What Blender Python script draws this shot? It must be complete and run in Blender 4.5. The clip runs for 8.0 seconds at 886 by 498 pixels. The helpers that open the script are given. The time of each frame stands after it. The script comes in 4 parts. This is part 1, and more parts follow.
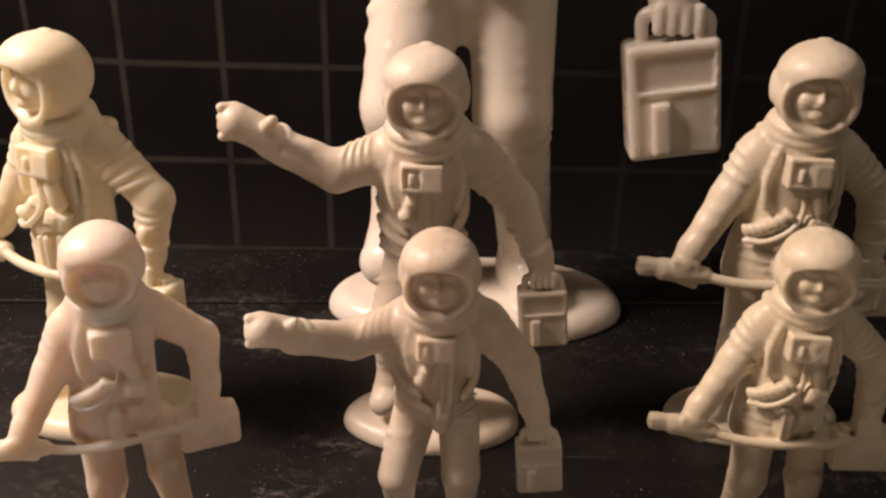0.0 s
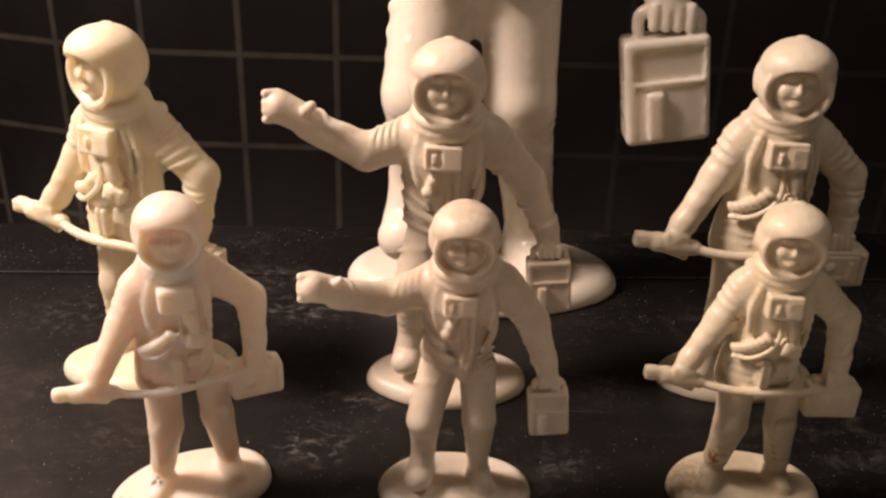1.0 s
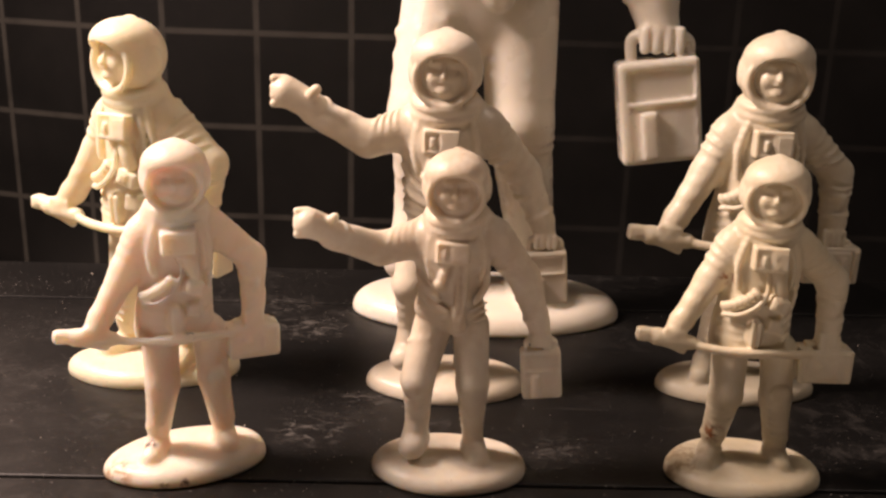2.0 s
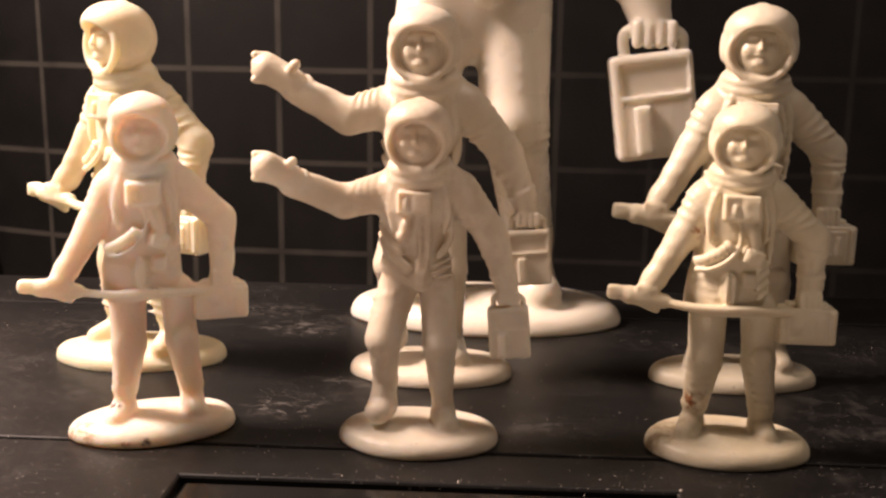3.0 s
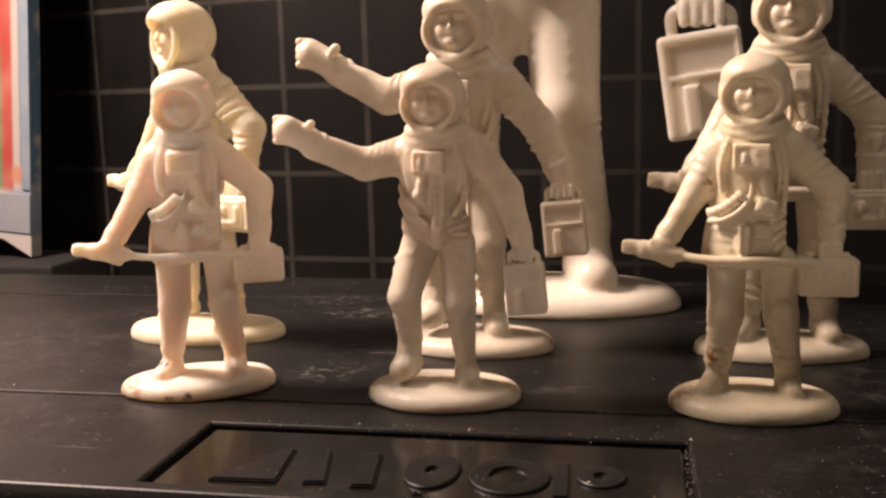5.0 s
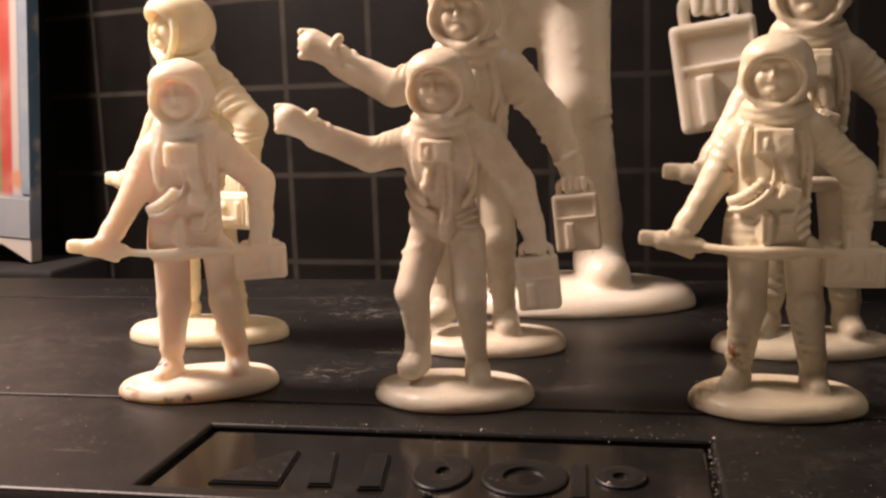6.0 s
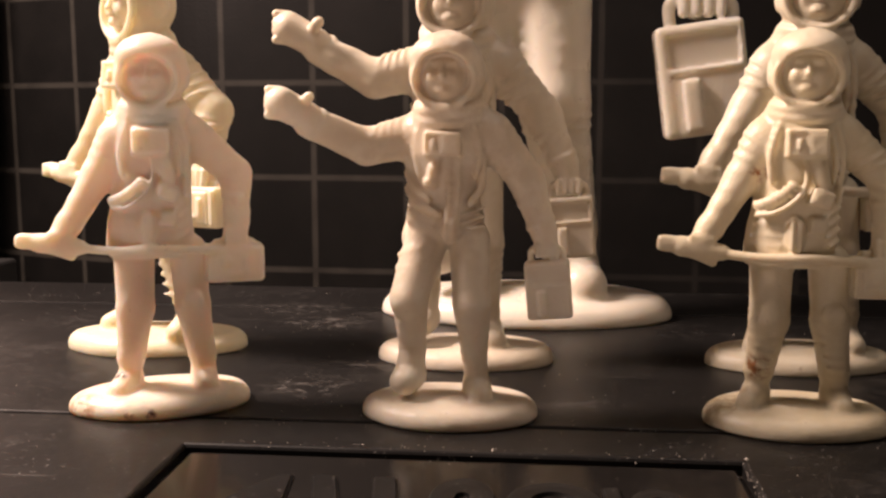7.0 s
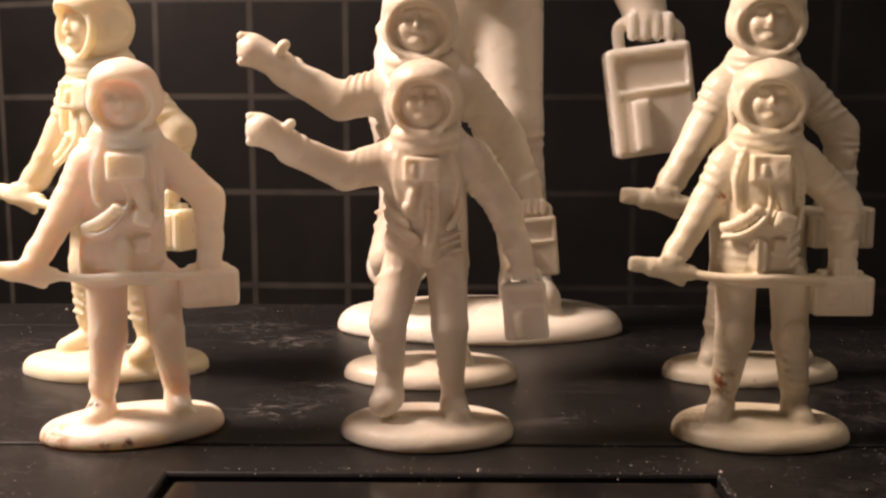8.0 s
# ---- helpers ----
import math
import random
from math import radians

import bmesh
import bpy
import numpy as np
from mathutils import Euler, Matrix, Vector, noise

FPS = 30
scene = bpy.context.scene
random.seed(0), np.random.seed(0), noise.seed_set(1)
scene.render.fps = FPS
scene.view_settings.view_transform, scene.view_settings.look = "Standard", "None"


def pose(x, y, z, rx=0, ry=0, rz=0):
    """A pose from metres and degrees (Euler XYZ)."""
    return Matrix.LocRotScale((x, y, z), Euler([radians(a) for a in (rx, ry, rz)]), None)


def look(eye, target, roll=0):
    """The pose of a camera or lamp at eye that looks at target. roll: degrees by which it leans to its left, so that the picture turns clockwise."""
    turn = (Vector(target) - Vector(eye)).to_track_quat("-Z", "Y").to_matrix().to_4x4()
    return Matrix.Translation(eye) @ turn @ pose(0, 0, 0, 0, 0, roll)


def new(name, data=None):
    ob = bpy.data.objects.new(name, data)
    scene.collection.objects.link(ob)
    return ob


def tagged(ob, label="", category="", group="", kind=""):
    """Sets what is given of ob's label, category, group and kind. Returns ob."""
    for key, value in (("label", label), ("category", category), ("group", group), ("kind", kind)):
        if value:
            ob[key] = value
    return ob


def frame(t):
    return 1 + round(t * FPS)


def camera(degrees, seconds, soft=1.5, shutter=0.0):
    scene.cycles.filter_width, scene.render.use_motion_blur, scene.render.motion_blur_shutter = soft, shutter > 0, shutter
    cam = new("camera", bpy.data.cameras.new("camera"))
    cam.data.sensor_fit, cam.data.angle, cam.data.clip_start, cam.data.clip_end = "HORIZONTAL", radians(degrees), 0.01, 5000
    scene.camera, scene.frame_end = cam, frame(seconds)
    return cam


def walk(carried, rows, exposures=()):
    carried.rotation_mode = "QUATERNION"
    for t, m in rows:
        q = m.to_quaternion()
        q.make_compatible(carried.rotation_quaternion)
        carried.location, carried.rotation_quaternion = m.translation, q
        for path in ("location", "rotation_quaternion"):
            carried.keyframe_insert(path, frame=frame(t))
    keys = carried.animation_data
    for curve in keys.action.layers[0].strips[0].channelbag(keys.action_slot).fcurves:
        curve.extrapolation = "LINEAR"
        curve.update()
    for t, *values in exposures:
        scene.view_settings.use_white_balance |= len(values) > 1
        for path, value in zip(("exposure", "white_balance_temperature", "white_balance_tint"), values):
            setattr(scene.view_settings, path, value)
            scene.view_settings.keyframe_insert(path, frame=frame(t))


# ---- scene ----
cam = camera(48.5, 8.0, soft=2.5)
METRES, EYE, TILT, LEAN, TURN = 0.124, 0.0875, -26.49, -1.17, 0.0
ROWS = [
    (0.0, 0.0, 0.0, 0.0, 0.0, 0.0, -0.0),
    (0.5, -0.0341, -0.0571, -0.0216, -0.9, -1.06, -0.25),
    (1.0, -0.0365, -0.119, -0.0201, -0.79, -0.56, -0.31),
    (1.5, -0.0234, -0.1482, -0.109, -0.69, 3.62, -0.52),
    (1.7, -0.0178, -0.1543, -0.1583, -0.37, 5.89, -0.64),
    (2.8, 0.0706, -0.0828, -0.3732, 3.41, 14.43, -1.64),
    (3.0, 0.0968, -0.0887, -0.3745, 4.09, 14.8, -1.71),
    (3.5, 0.128, -0.0752, -0.3903, 6.34, 15.71, -1.31),
    (4.0, 0.175, -0.0588, -0.4366, 8.34, 16.43, -2.15),
    (4.5, 0.2075, -0.0537, -0.4515, 10.13, 16.79, -3.36),
    (5.0, 0.2293, -0.078, -0.4639, 12.28, 17.08, -3.23),
    (5.2, 0.2302, -0.0862, -0.4755, 12.9, 17.1, -2.96),
    (6.3, 0.1912, -0.0073, -0.4524, 12.14, 17.88, -2.8),
    (6.5, 0.1606, 0.0107, -0.4427, 11.02, 18.11, -2.67),
    (7.0, 0.103, 0.03, -0.4553, 6.74, 18.61, -2.09),
    (7.5, 0.0791, 0.0229, -0.4645, 3.49, 18.76, -0.93),
    (8.0, 0.0433, 0.0052, -0.4453, 2.12, 19.0, 0.12),
]
walk(cam, [(t, pose(0, 0, EYE, TILT, LEAN, TURN) @ pose(METRES * x, METRES * y, METRES * z, 90 + pitch, roll, yaw)) for t, x, y, z, yaw, pitch, roll in ROWS],
     exposures=[(0.0, -0.90), (0.5, -0.72), (1.0, -0.66), (1.7, -0.55), (2.8, 0.03), (3.2, 0.01), (4.0, -0.07), (8.0, -0.13)])
MM = 0.001

# ---- light: one warm desk lamp beyond the toys' shoulder, an added overhead fill, and the dim room ----
world = bpy.data.worlds.new("dim_room")
scene.world = world
world.use_nodes = True
world.node_tree.nodes["Background"].inputs["Color"].default_value = (1.0, 0.85, 0.74, 1)
world.node_tree.nodes["Background"].inputs["Strength"].default_value = 0.0015


def lamp(name, eye, target, size, watts, colour):
    data = bpy.data.lights.new(name, "AREA")
    data.shape, data.size, data.energy, data.color = "DISK", size, watts, colour
    ob = new(name, data)
    ob.matrix_world = look(eye, target)
    return ob


lamp("desk_lamp_light", (-0.200, 0.096, 0.238), (-0.01, 0.10, 0.0), 0.075, 2.42, (1.0, 0.745, 0.645))
# unseen fill lamp added overhead to lift the toys' shaded right sides
lamp("overhead_fill_light", (0.55, -0.10, 1.585), (0.55, -0.10, 0.0), 0.35, 5.6, (1.0, 0.79, 0.68))


# ---- materials ----
class Nodes:
    """A material's node tree, built up call by call."""

    def __init__(self, name):
        self.mat = bpy.data.materials.new(name)
        self.mat.use_nodes = True
        self.tree = self.mat.node_tree
        self.bsdf = self.tree.nodes["Principled BSDF"]
        self.place = self.add("ShaderNodeTexCoord").outputs["Object"]

    def add(self, kind, operation="", data_type="", interpolation_type=""):
        node = self.tree.nodes.new(kind)
        if operation:
            node.operation = operation
        if data_type:
            node.data_type = data_type
        if interpolation_type:
            node.interpolation_type = interpolation_type
        return node

    def join(self, a, b):
        self.tree.links.new(a, b)

    def fill(self, socket, value):
        if hasattr(value, "links"):
            self.join(value, socket)
        else:
            socket.default_value = value

    def noise(self, scale, detail=4.0, rough=0.55, place=None, distortion=0.0):
        node = self.add("ShaderNodeTexNoise")
        self.join(place or self.place, node.inputs["Vector"])
        for key, value in (("Scale", scale), ("Detail", detail), ("Roughness", rough), ("Distortion", distortion)):
            node.inputs[key].default_value = value
        return node.outputs["Fac"]

    def ramp(self, value, low, high, to_low=0.0, to_high=1.0):
        node = self.add("ShaderNodeMapRange", interpolation_type="SMOOTHSTEP")
        self.join(value, node.inputs["Value"])
        for key, v in (("From Min", low), ("From Max", high), ("To Min", to_low), ("To Max", to_high)):
            node.inputs[key].default_value = v
        return node.outputs["Result"]

    def maths(self, operation, a, b=0.0):
        node = self.add("ShaderNodeMath", operation=operation)
        self.fill(node.inputs[0], a)
        self.fill(node.inputs[1], b)
        return node.outputs[0]

    def mix(self, factor, a, b):
        node = self.add("ShaderNodeMix", data_type="RGBA")
        self.fill(node.inputs["Factor"], factor)
        for socket, value in ((node.inputs[6], a), (node.inputs[7], b)):
            self.fill(socket, (*value, 1) if isinstance(value, tuple) else value)
        return node.outputs[2]

    def mapped(self, scale, place=(0, 0, 0), turn=0.0):
        node = self.add("ShaderNodeMapping")
        self.join(self.place, node.inputs["Vector"])
        node.inputs["Scale"].default_value, node.inputs["Location"].default_value = scale, place
        node.inputs["Rotation"].default_value = (0, 0, radians(turn))
        return node.outputs["Vector"]

    def near(self, centre, inner, outer, squash=(1, 1, 1)):
        """1 close to a place on the object, 0 past outer."""
        shift = self.add("ShaderNodeVectorMath", operation="SUBTRACT")
        self.join(self.place, shift.inputs[0])
        shift.inputs[1].default_value = centre
        scale = self.add("ShaderNodeVectorMath", operation="MULTIPLY")
        self.join(shift.outputs[0], scale.inputs[0])
        scale.inputs[1].default_value = squash
        size = self.add("ShaderNodeVectorMath", operation="LENGTH")
        self.join(scale.outputs[0], size.inputs[0])
        return self.ramp(size.outputs["Value"], inner, outer, 1.0, 0.0)

    def bump(self, height, distance, strength=1.0):
        node = self.add("ShaderNodeBump")
        node.inputs["Strength"].default_value, node.inputs["Distance"].default_value = strength, distance
        self.join(height, node.inputs["Height"])
        self.join(node.outputs["Normal"], self.bsdf.inputs["Normal"])

    def done(self, colour, rough, **more):
        self.fill(self.bsdf.inputs["Base Color"], (*colour, 1) if isinstance(colour, tuple) else colour)
        self.fill(self.bsdf.inputs["Roughness"], rough)
        for key, value in more.items():
            self.fill(self.bsdf.inputs[key.replace("_", " ")], value)
        return self.mat


def toy_plastic(name, colour, grubby, rough=0.36, stains=(), sss=0.6, deep=0.0014, runs=(), glow=(1.0, 0.84, 0.62)):
    """Old ivory plastic: slightly see-through, uneven in tone, with grime and rust marks and long runs of stain,
    browner tone or painted shade where given (in sculpt millimetres).
    """
    n = Nodes(name)
    tone = n.mix(n.ramp(n.noise(170, 5), 0.35, 0.7), colour, grubby)
    tone = n.mix(n.ramp(n.noise(520, 6, 0.7, distortion=0.6), 0.52, 0.78, 0.0, 0.55), tone, grubby)
    speck = n.ramp(n.noise(1500, 2), 0.70, 0.78)
    tone = n.mix(n.maths("MULTIPLY", speck, 0.35), tone, (0.30, 0.20, 0.12))
    for centre, inner, outer, ink in stains:
        centre = tuple(c * MM for c in centre)
        mark = n.maths("MULTIPLY", n.near(centre, inner * MM, outer * MM), n.ramp(n.noise(900, 4), 0.42, 0.60))
        tone = n.mix(mark, tone, ink)
    for centre, squash, inner, outer, ink in runs:
        mark = n.near(tuple(c * MM for c in centre), inner * MM, outer * MM, squash)
        tone = n.mix(n.maths("MULTIPLY", mark, n.ramp(n.noise(420, 3), 0.30, 0.60, 0.35, 1.0)), tone, ink)
    n.bump(n.maths("ADD", n.noise(620, 5, 0.65), n.maths("MULTIPLY", n.noise(190, 3), 3.0)), 0.00015, 0.75)
    gloss = n.ramp(n.noise(320, 3), 0.3, 0.7, rough - 0.02, rough + 0.12)
    return n.done(tone, gloss, Subsurface_Weight=sss, Subsurface_Radius=glow, Subsurface_Scale=deep, IOR=1.5, Specular_IOR_Level=0.52)


RUST, DIRT = (0.33, 0.13, 0.04), (0.10, 0.05, 0.03)
IVORY = {
    "front_pink": toy_plastic("pinkish_ivory_plastic", (0.87, 0.78, 0.66), (0.82, 0.72, 0.59), 0.36,
                              (((-9.8, -2.5, 0.4), 1.2, 4.0, (0.52, 0.33, 0.19)), ((-4.2, -6.6, 0.8), 0.2, 1.0, DIRT), ((-1.6, -6.9, 0.9), 0.2, 0.9, DIRT), ((10.3, 2, 1.2), 0.3, 1.3, DIRT),
                               ((-5.0, -1.6, 4.3), 0.4, 1.2, DIRT), ((0.5, -4.5, 20.5), 0.3, 1.0, DIRT)), 0.95, 0.0028, (), (1.0, 0.77, 0.53)),
    # seam stains; browner face and dome; last run paints in the backlit body's shade
    "front_grey": toy_plastic("greyish_ivory_plastic", (0.83, 0.77, 0.64), (0.74, 0.66, 0.53), 0.36,
                              (), 0.7, 0.0015, (((0.45, -3.9, 27.2), (1.5, 0.25, 0.30), 0.7, 1.5, (0.48, 0.34, 0.22)), ((-0.9, -4.5, 29.6), (1.2, 0.4, 1.0), 0.3, 1.2, (0.46, 0.32, 0.20)), ((-0.15, -4.4, 39.5), (1, 0.6, 1), 1.4, 3.0, (0.68, 0.52, 0.33)), ((-0.15, -2.6, 43.4), (1, 0.8, 1), 1.6, 5.2, (0.66, 0.55, 0.41)), ((0.0, -4.0, 30.0), (0.8, 0.8, 0.75), 5.0, 15.0, (0.64, 0.55, 0.42)))),
    "front_cream": toy_plastic("cream_plastic", (0.77, 0.70, 0.53), (0.67, 0.59, 0.41), 0.36,
                               (((-4.2, -1.6, 6.9), 0.9, 2.1, RUST), ((-8, 0, 1.5), 2, 6, (0.55, 0.45, 0.28)), ((-5, -2, 29), 0.5, 1.5, RUST)), 0.5, 0.0009),
    "back_yellow": toy_plastic("yellowed_cream_plastic", (0.86, 0.79, 0.59), (0.82, 0.73, 0.52), 0.38, (), 0.85, 0.0026),
    "back_ivory": toy_plastic("ivory_plastic", (0.79, 0.72, 0.59), (0.70, 0.62, 0.48), 0.34, (), 0.5, 0.0010),
    "back_cream": toy_plastic("pale_cream_plastic", (0.75, 0.69, 0.54), (0.66, 0.59, 0.44), 0.36, (((6.5, -1.5, 34.6), 0.3, 0.9, RUST),), 0.5, 0.0010),
    "giant": toy_plastic("glossy_white_plastic", (0.86, 0.81, 0.70), (0.82, 0.76, 0.64), 0.24, (), 0.6, 0.0024),
}


def black_plastic():
    """Black moulded plastic with dusty smears, fingered patches, fine scratches, grit and a sheen painted on at the
    lamp's side.
    """
    n = Nodes("scuffed_black_plastic")
    dust = n.ramp(n.noise(230, 9, 0.75, distortion=0.4), 0.46, 0.74)
    rub = n.ramp(n.noise(21, 4, 0.55, n.mapped((1, 1.5, 1))), 0.45, 0.66)
    film = n.maths("MULTIPLY", n.maths("MULTIPLY", dust, rub), 0.10)
    haze = n.ramp(n.noise(26, 6, 0.7, n.mapped((1, 1.6, 1), (3.1, 1.7, 0))), 0.40, 0.75, 0.004, 0.027)
    grit = n.maths("MULTIPLY", n.ramp(n.noise(1700, 2, 0.6), 0.65, 0.73), n.ramp(n.noise(90, 3), 0.4, 0.6, 0.05, 0.40))
    lines = []
    for turn, scale in ((24, 70), (-38, 95), (8, 50), (63, 80)):
        lines.append(n.ramp(n.noise(scale, 2, 0.5, n.mapped((1, 40, 1), turn=turn)), 0.71, 0.735))
    scratch = n.maths("MAXIMUM", n.maths("MAXIMUM", lines[0], lines[1]), n.maths("MAXIMUM", lines[2], lines[3]))
    scratch = n.maths("MULTIPLY", scratch, n.ramp(n.noise(40, 2), 0.48, 0.65, 0.0, 0.12))
    # smudges where things have stood or been rubbed
    fine = n.ramp(n.noise(420, 8, 0.72, n.mapped((1, 1.5, 1), turn=15), 0.8), 0.46, 0.72)
    soft = n.ramp(n.noise(60, 5, 0.6), 0.30, 0.70, 0.55, 1.0)
    for x, y, size, amount, squash in ((-29, 152, 13, 0.20, 1.8), (-22, 141, 12, 0.30, 1.6), (-60, 138, 16, 0.12, 1.5), (-45, 104, 14, 0.08, 1.3),
                                       (-16.5, 102, 8, 0.26, 1.1), (-9, 112.5, 6, 0.34, 2.2), (20, 97, 8, 0.14, 1.2), (2, 104, 5, 0.16, 1.8), (28, 118, 9, 0.10, 1.4)):
        spot = n.near((x * MM, y * MM, 0.0), 0.2 * size * MM, size * MM, (1, squash, 1))
        film = n.maths("ADD", film, n.maths("MULTIPLY", n.maths("MULTIPLY", spot, fine), amount))
    # a ring left by a small wet foot
    ring = n.maths("SUBTRACT", n.near((-0.0165, 0.102, 0.0), 0.0036, 0.0046, (1, 1.2, 1)), n.near((-0.0165, 0.102, 0.0), 0.0024, 0.0034, (1, 1.2, 1)))
    film = n.maths("ADD", film, n.maths("MULTIPLY", n.maths("MULTIPLY", ring, fine), 0.16))
    # dust film thickened at the lamp's side to paint in the lamp's sheen
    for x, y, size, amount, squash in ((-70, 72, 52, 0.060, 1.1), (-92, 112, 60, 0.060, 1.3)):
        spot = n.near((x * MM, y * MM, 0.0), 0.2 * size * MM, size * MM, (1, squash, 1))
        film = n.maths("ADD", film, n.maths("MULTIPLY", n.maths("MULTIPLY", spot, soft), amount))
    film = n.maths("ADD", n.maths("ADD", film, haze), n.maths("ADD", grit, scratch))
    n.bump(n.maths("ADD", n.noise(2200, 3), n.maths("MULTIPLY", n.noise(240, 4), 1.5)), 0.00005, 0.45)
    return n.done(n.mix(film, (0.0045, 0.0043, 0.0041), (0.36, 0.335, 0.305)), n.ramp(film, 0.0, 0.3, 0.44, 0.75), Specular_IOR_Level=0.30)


def glossy_black():
    n = Nodes("glossy_black_plastic")
    film = n.ramp(n.noise(60, 6, 0.65), 0.5, 0.8)
    n.bump(n.noise(300, 3), 0.00006, 0.3)
    return n.done(n.mix(n.maths("MULTIPLY", film, 0.3), (0.011, 0.010, 0.009), (0.12, 0.10, 0.08)), n.ramp(film, 0.0, 1.0, 0.16, 0.4))


def grid_mat():
    """Black cutting mat with a pale inch grid."""
    n = Nodes("black_grid_mat")
    axes = n.add("ShaderNodeSeparateXYZ")
    n.join(n.add("ShaderNodeUVMap").outputs["UV"], axes.inputs[0])
    lines = []
    for axis in ("X", "Y"):
        cell = n.maths("ABSOLUTE", n.maths("SUBTRACT", n.maths("FRACT", n.maths("ADD", n.maths("DIVIDE", axes.outputs[axis], 0.0254), 0.5)), 0.5))
        lines.append(n.ramp(cell, 0.012, 0.048, 1.0, 0.0))
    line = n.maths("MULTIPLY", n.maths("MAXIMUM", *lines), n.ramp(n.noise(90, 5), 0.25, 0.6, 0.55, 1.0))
    # lines painted fainter to the right, standing in for the lamp's fall-off
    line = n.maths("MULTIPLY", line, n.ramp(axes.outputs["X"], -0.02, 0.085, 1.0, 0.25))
    base = n.mix(n.ramp(n.noise(45, 6, 0.65), 0.35, 0.75), (0.0038, 0.0036, 0.0033), (0.0074, 0.0068, 0.0062))
    n.bump(n.noise(1400, 2), 0.00008, 0.5)
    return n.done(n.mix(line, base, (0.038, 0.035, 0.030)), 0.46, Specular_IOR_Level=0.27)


def printed_card():
    n = Nodes("printed_card")
    axes = n.add("ShaderNodeSeparateXYZ")
    n.join(n.place, axes.inputs[0])
    x, z = axes.outputs["X"], axes.outputs["Z"]
    blot = n.noise(42, 3)
    green = n.mix(n.ramp(blot, 0.35, 0.65), (0.10, 0.20, 0.09), (0.22, 0.33, 0.19))
    red = n.mix(n.ramp(blot, 0.4, 0.7), (0.42, 0.075, 0.06), (0.50, 0.20, 0.16))
    arch = n.maths("ADD", z, n.maths("MULTIPLY", n.maths("POWER", n.maths("ABSOLUTE", n.maths("ADD", x, 0.034)), 2.0), 26.0))
    tone = n.mix(n.ramp(arch, 0.078, 0.082), green, red)
    tone = n.mix(n.ramp(z, 0.093, 0.099), tone, (0.55, 0.40, 0.36))
    tone = n.mix(n.ramp(x, -0.0118, -0.0095), tone, red)
    tone = n.mix(n.ramp(x, -0.0072, -0.0055), tone, (0.48, 0.44, 0.40))
    tone = n.mix(n.maths("MULTIPLY", n.ramp(x, -0.0046, -0.0026), n.ramp(n.noise(70, 3), 0.32, 0.48)), tone, (0.10, 0.19, 0.29))
    tone = n.mix(n.ramp(z, 0.0225, 0.0195), tone, n.mix(n.ramp(x, -0.012, -0.004), (0.50, 0.47, 0.44), (0.26, 0.33, 0.42)))
    tone = n.mix(n.maths("MULTIPLY", n.near((-0.0045, 0.0, 0.026), 0.0015, 0.004), 0.8), tone, (0.55, 0.24, 0.13))
    tone = n.mix(n.ramp(z, 0.0085, 0.006), tone, (0.55, 0.52, 0.48))
    return n.done(tone, 0.4)


def plain(name, colour, other, rough, scale=120):
    n = Nodes(name)
    n.bump(n.noise(scale * 6, 3), 0.00005, 0.5)
    return n.done(n.mix(n.noise(scale, 4), colour, other), rough)


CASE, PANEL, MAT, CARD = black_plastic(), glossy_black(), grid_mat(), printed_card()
TABLE = plain("white_tabletop", (0.70, 0.67, 0.63), (0.66, 0.63, 0.58), 0.5, 30)
BOARD = plain("matt_black_board", (0.008, 0.008, 0.008), (0.014, 0.013, 0.012), 0.8)
CRUMB = plain("pale_crumbs", (0.50, 0.46, 0.40), (0.33, 0.29, 0.24), 0.8, 900)


# ---- mesh helpers ----
def mesh_from(name, verts, faces, smooth=False):
    me = bpy.data.meshes.new(name)
    verts, faces = np.asarray(verts, dtype=np.float32), np.asarray(faces, dtype=np.int32)
    me.vertices.add(len(verts))
    me.vertices.foreach_set("co", verts.ravel())
    me.loops.add(faces.size)
    me.loops.foreach_set("vertex_index", faces.ravel())
    me.polygons.add(len(faces))
    me.polygons.foreach_set("loop_start", np.arange(0, faces.size, faces.shape[1], dtype=np.int32))
    me.polygons.foreach_set("use_smooth", np.full(len(faces), smooth))
    me.update(calc_edges=True)
    me.validate()
    return me


def part(name, bm, material, parent=None, label=""):
    """Links a bmesh as one mesh object, under a thing if one is given."""
    me = bpy.data.meshes.new(name)
    bm.to_mesh(me)
    bm.free()
    me.materials.append(material)
    ob = new(name, me)
    ob.parent = parent
    return tagged(ob, label)


def slab(x0, x1, y0, y1, z0, z1, bevel=0.0, segments=2):
    bm = bmesh.new()
    bmesh.ops.create_cube(bm, size=1)
    for v in bm.verts:
        v.co = ((x0 + x1) / 2 + v.co.x * (x1 - x0), (y0 + y1) / 2 + v.co.y * (y1 - y0), (z0 + z1) / 2 + v.co.z * (z1 - z0))
    if bevel:
        bmesh.ops.bevel(bm, geom=bm.edges[:], offset=bevel, segments=segments, affect="EDGES", profile=0.5)
    return bm


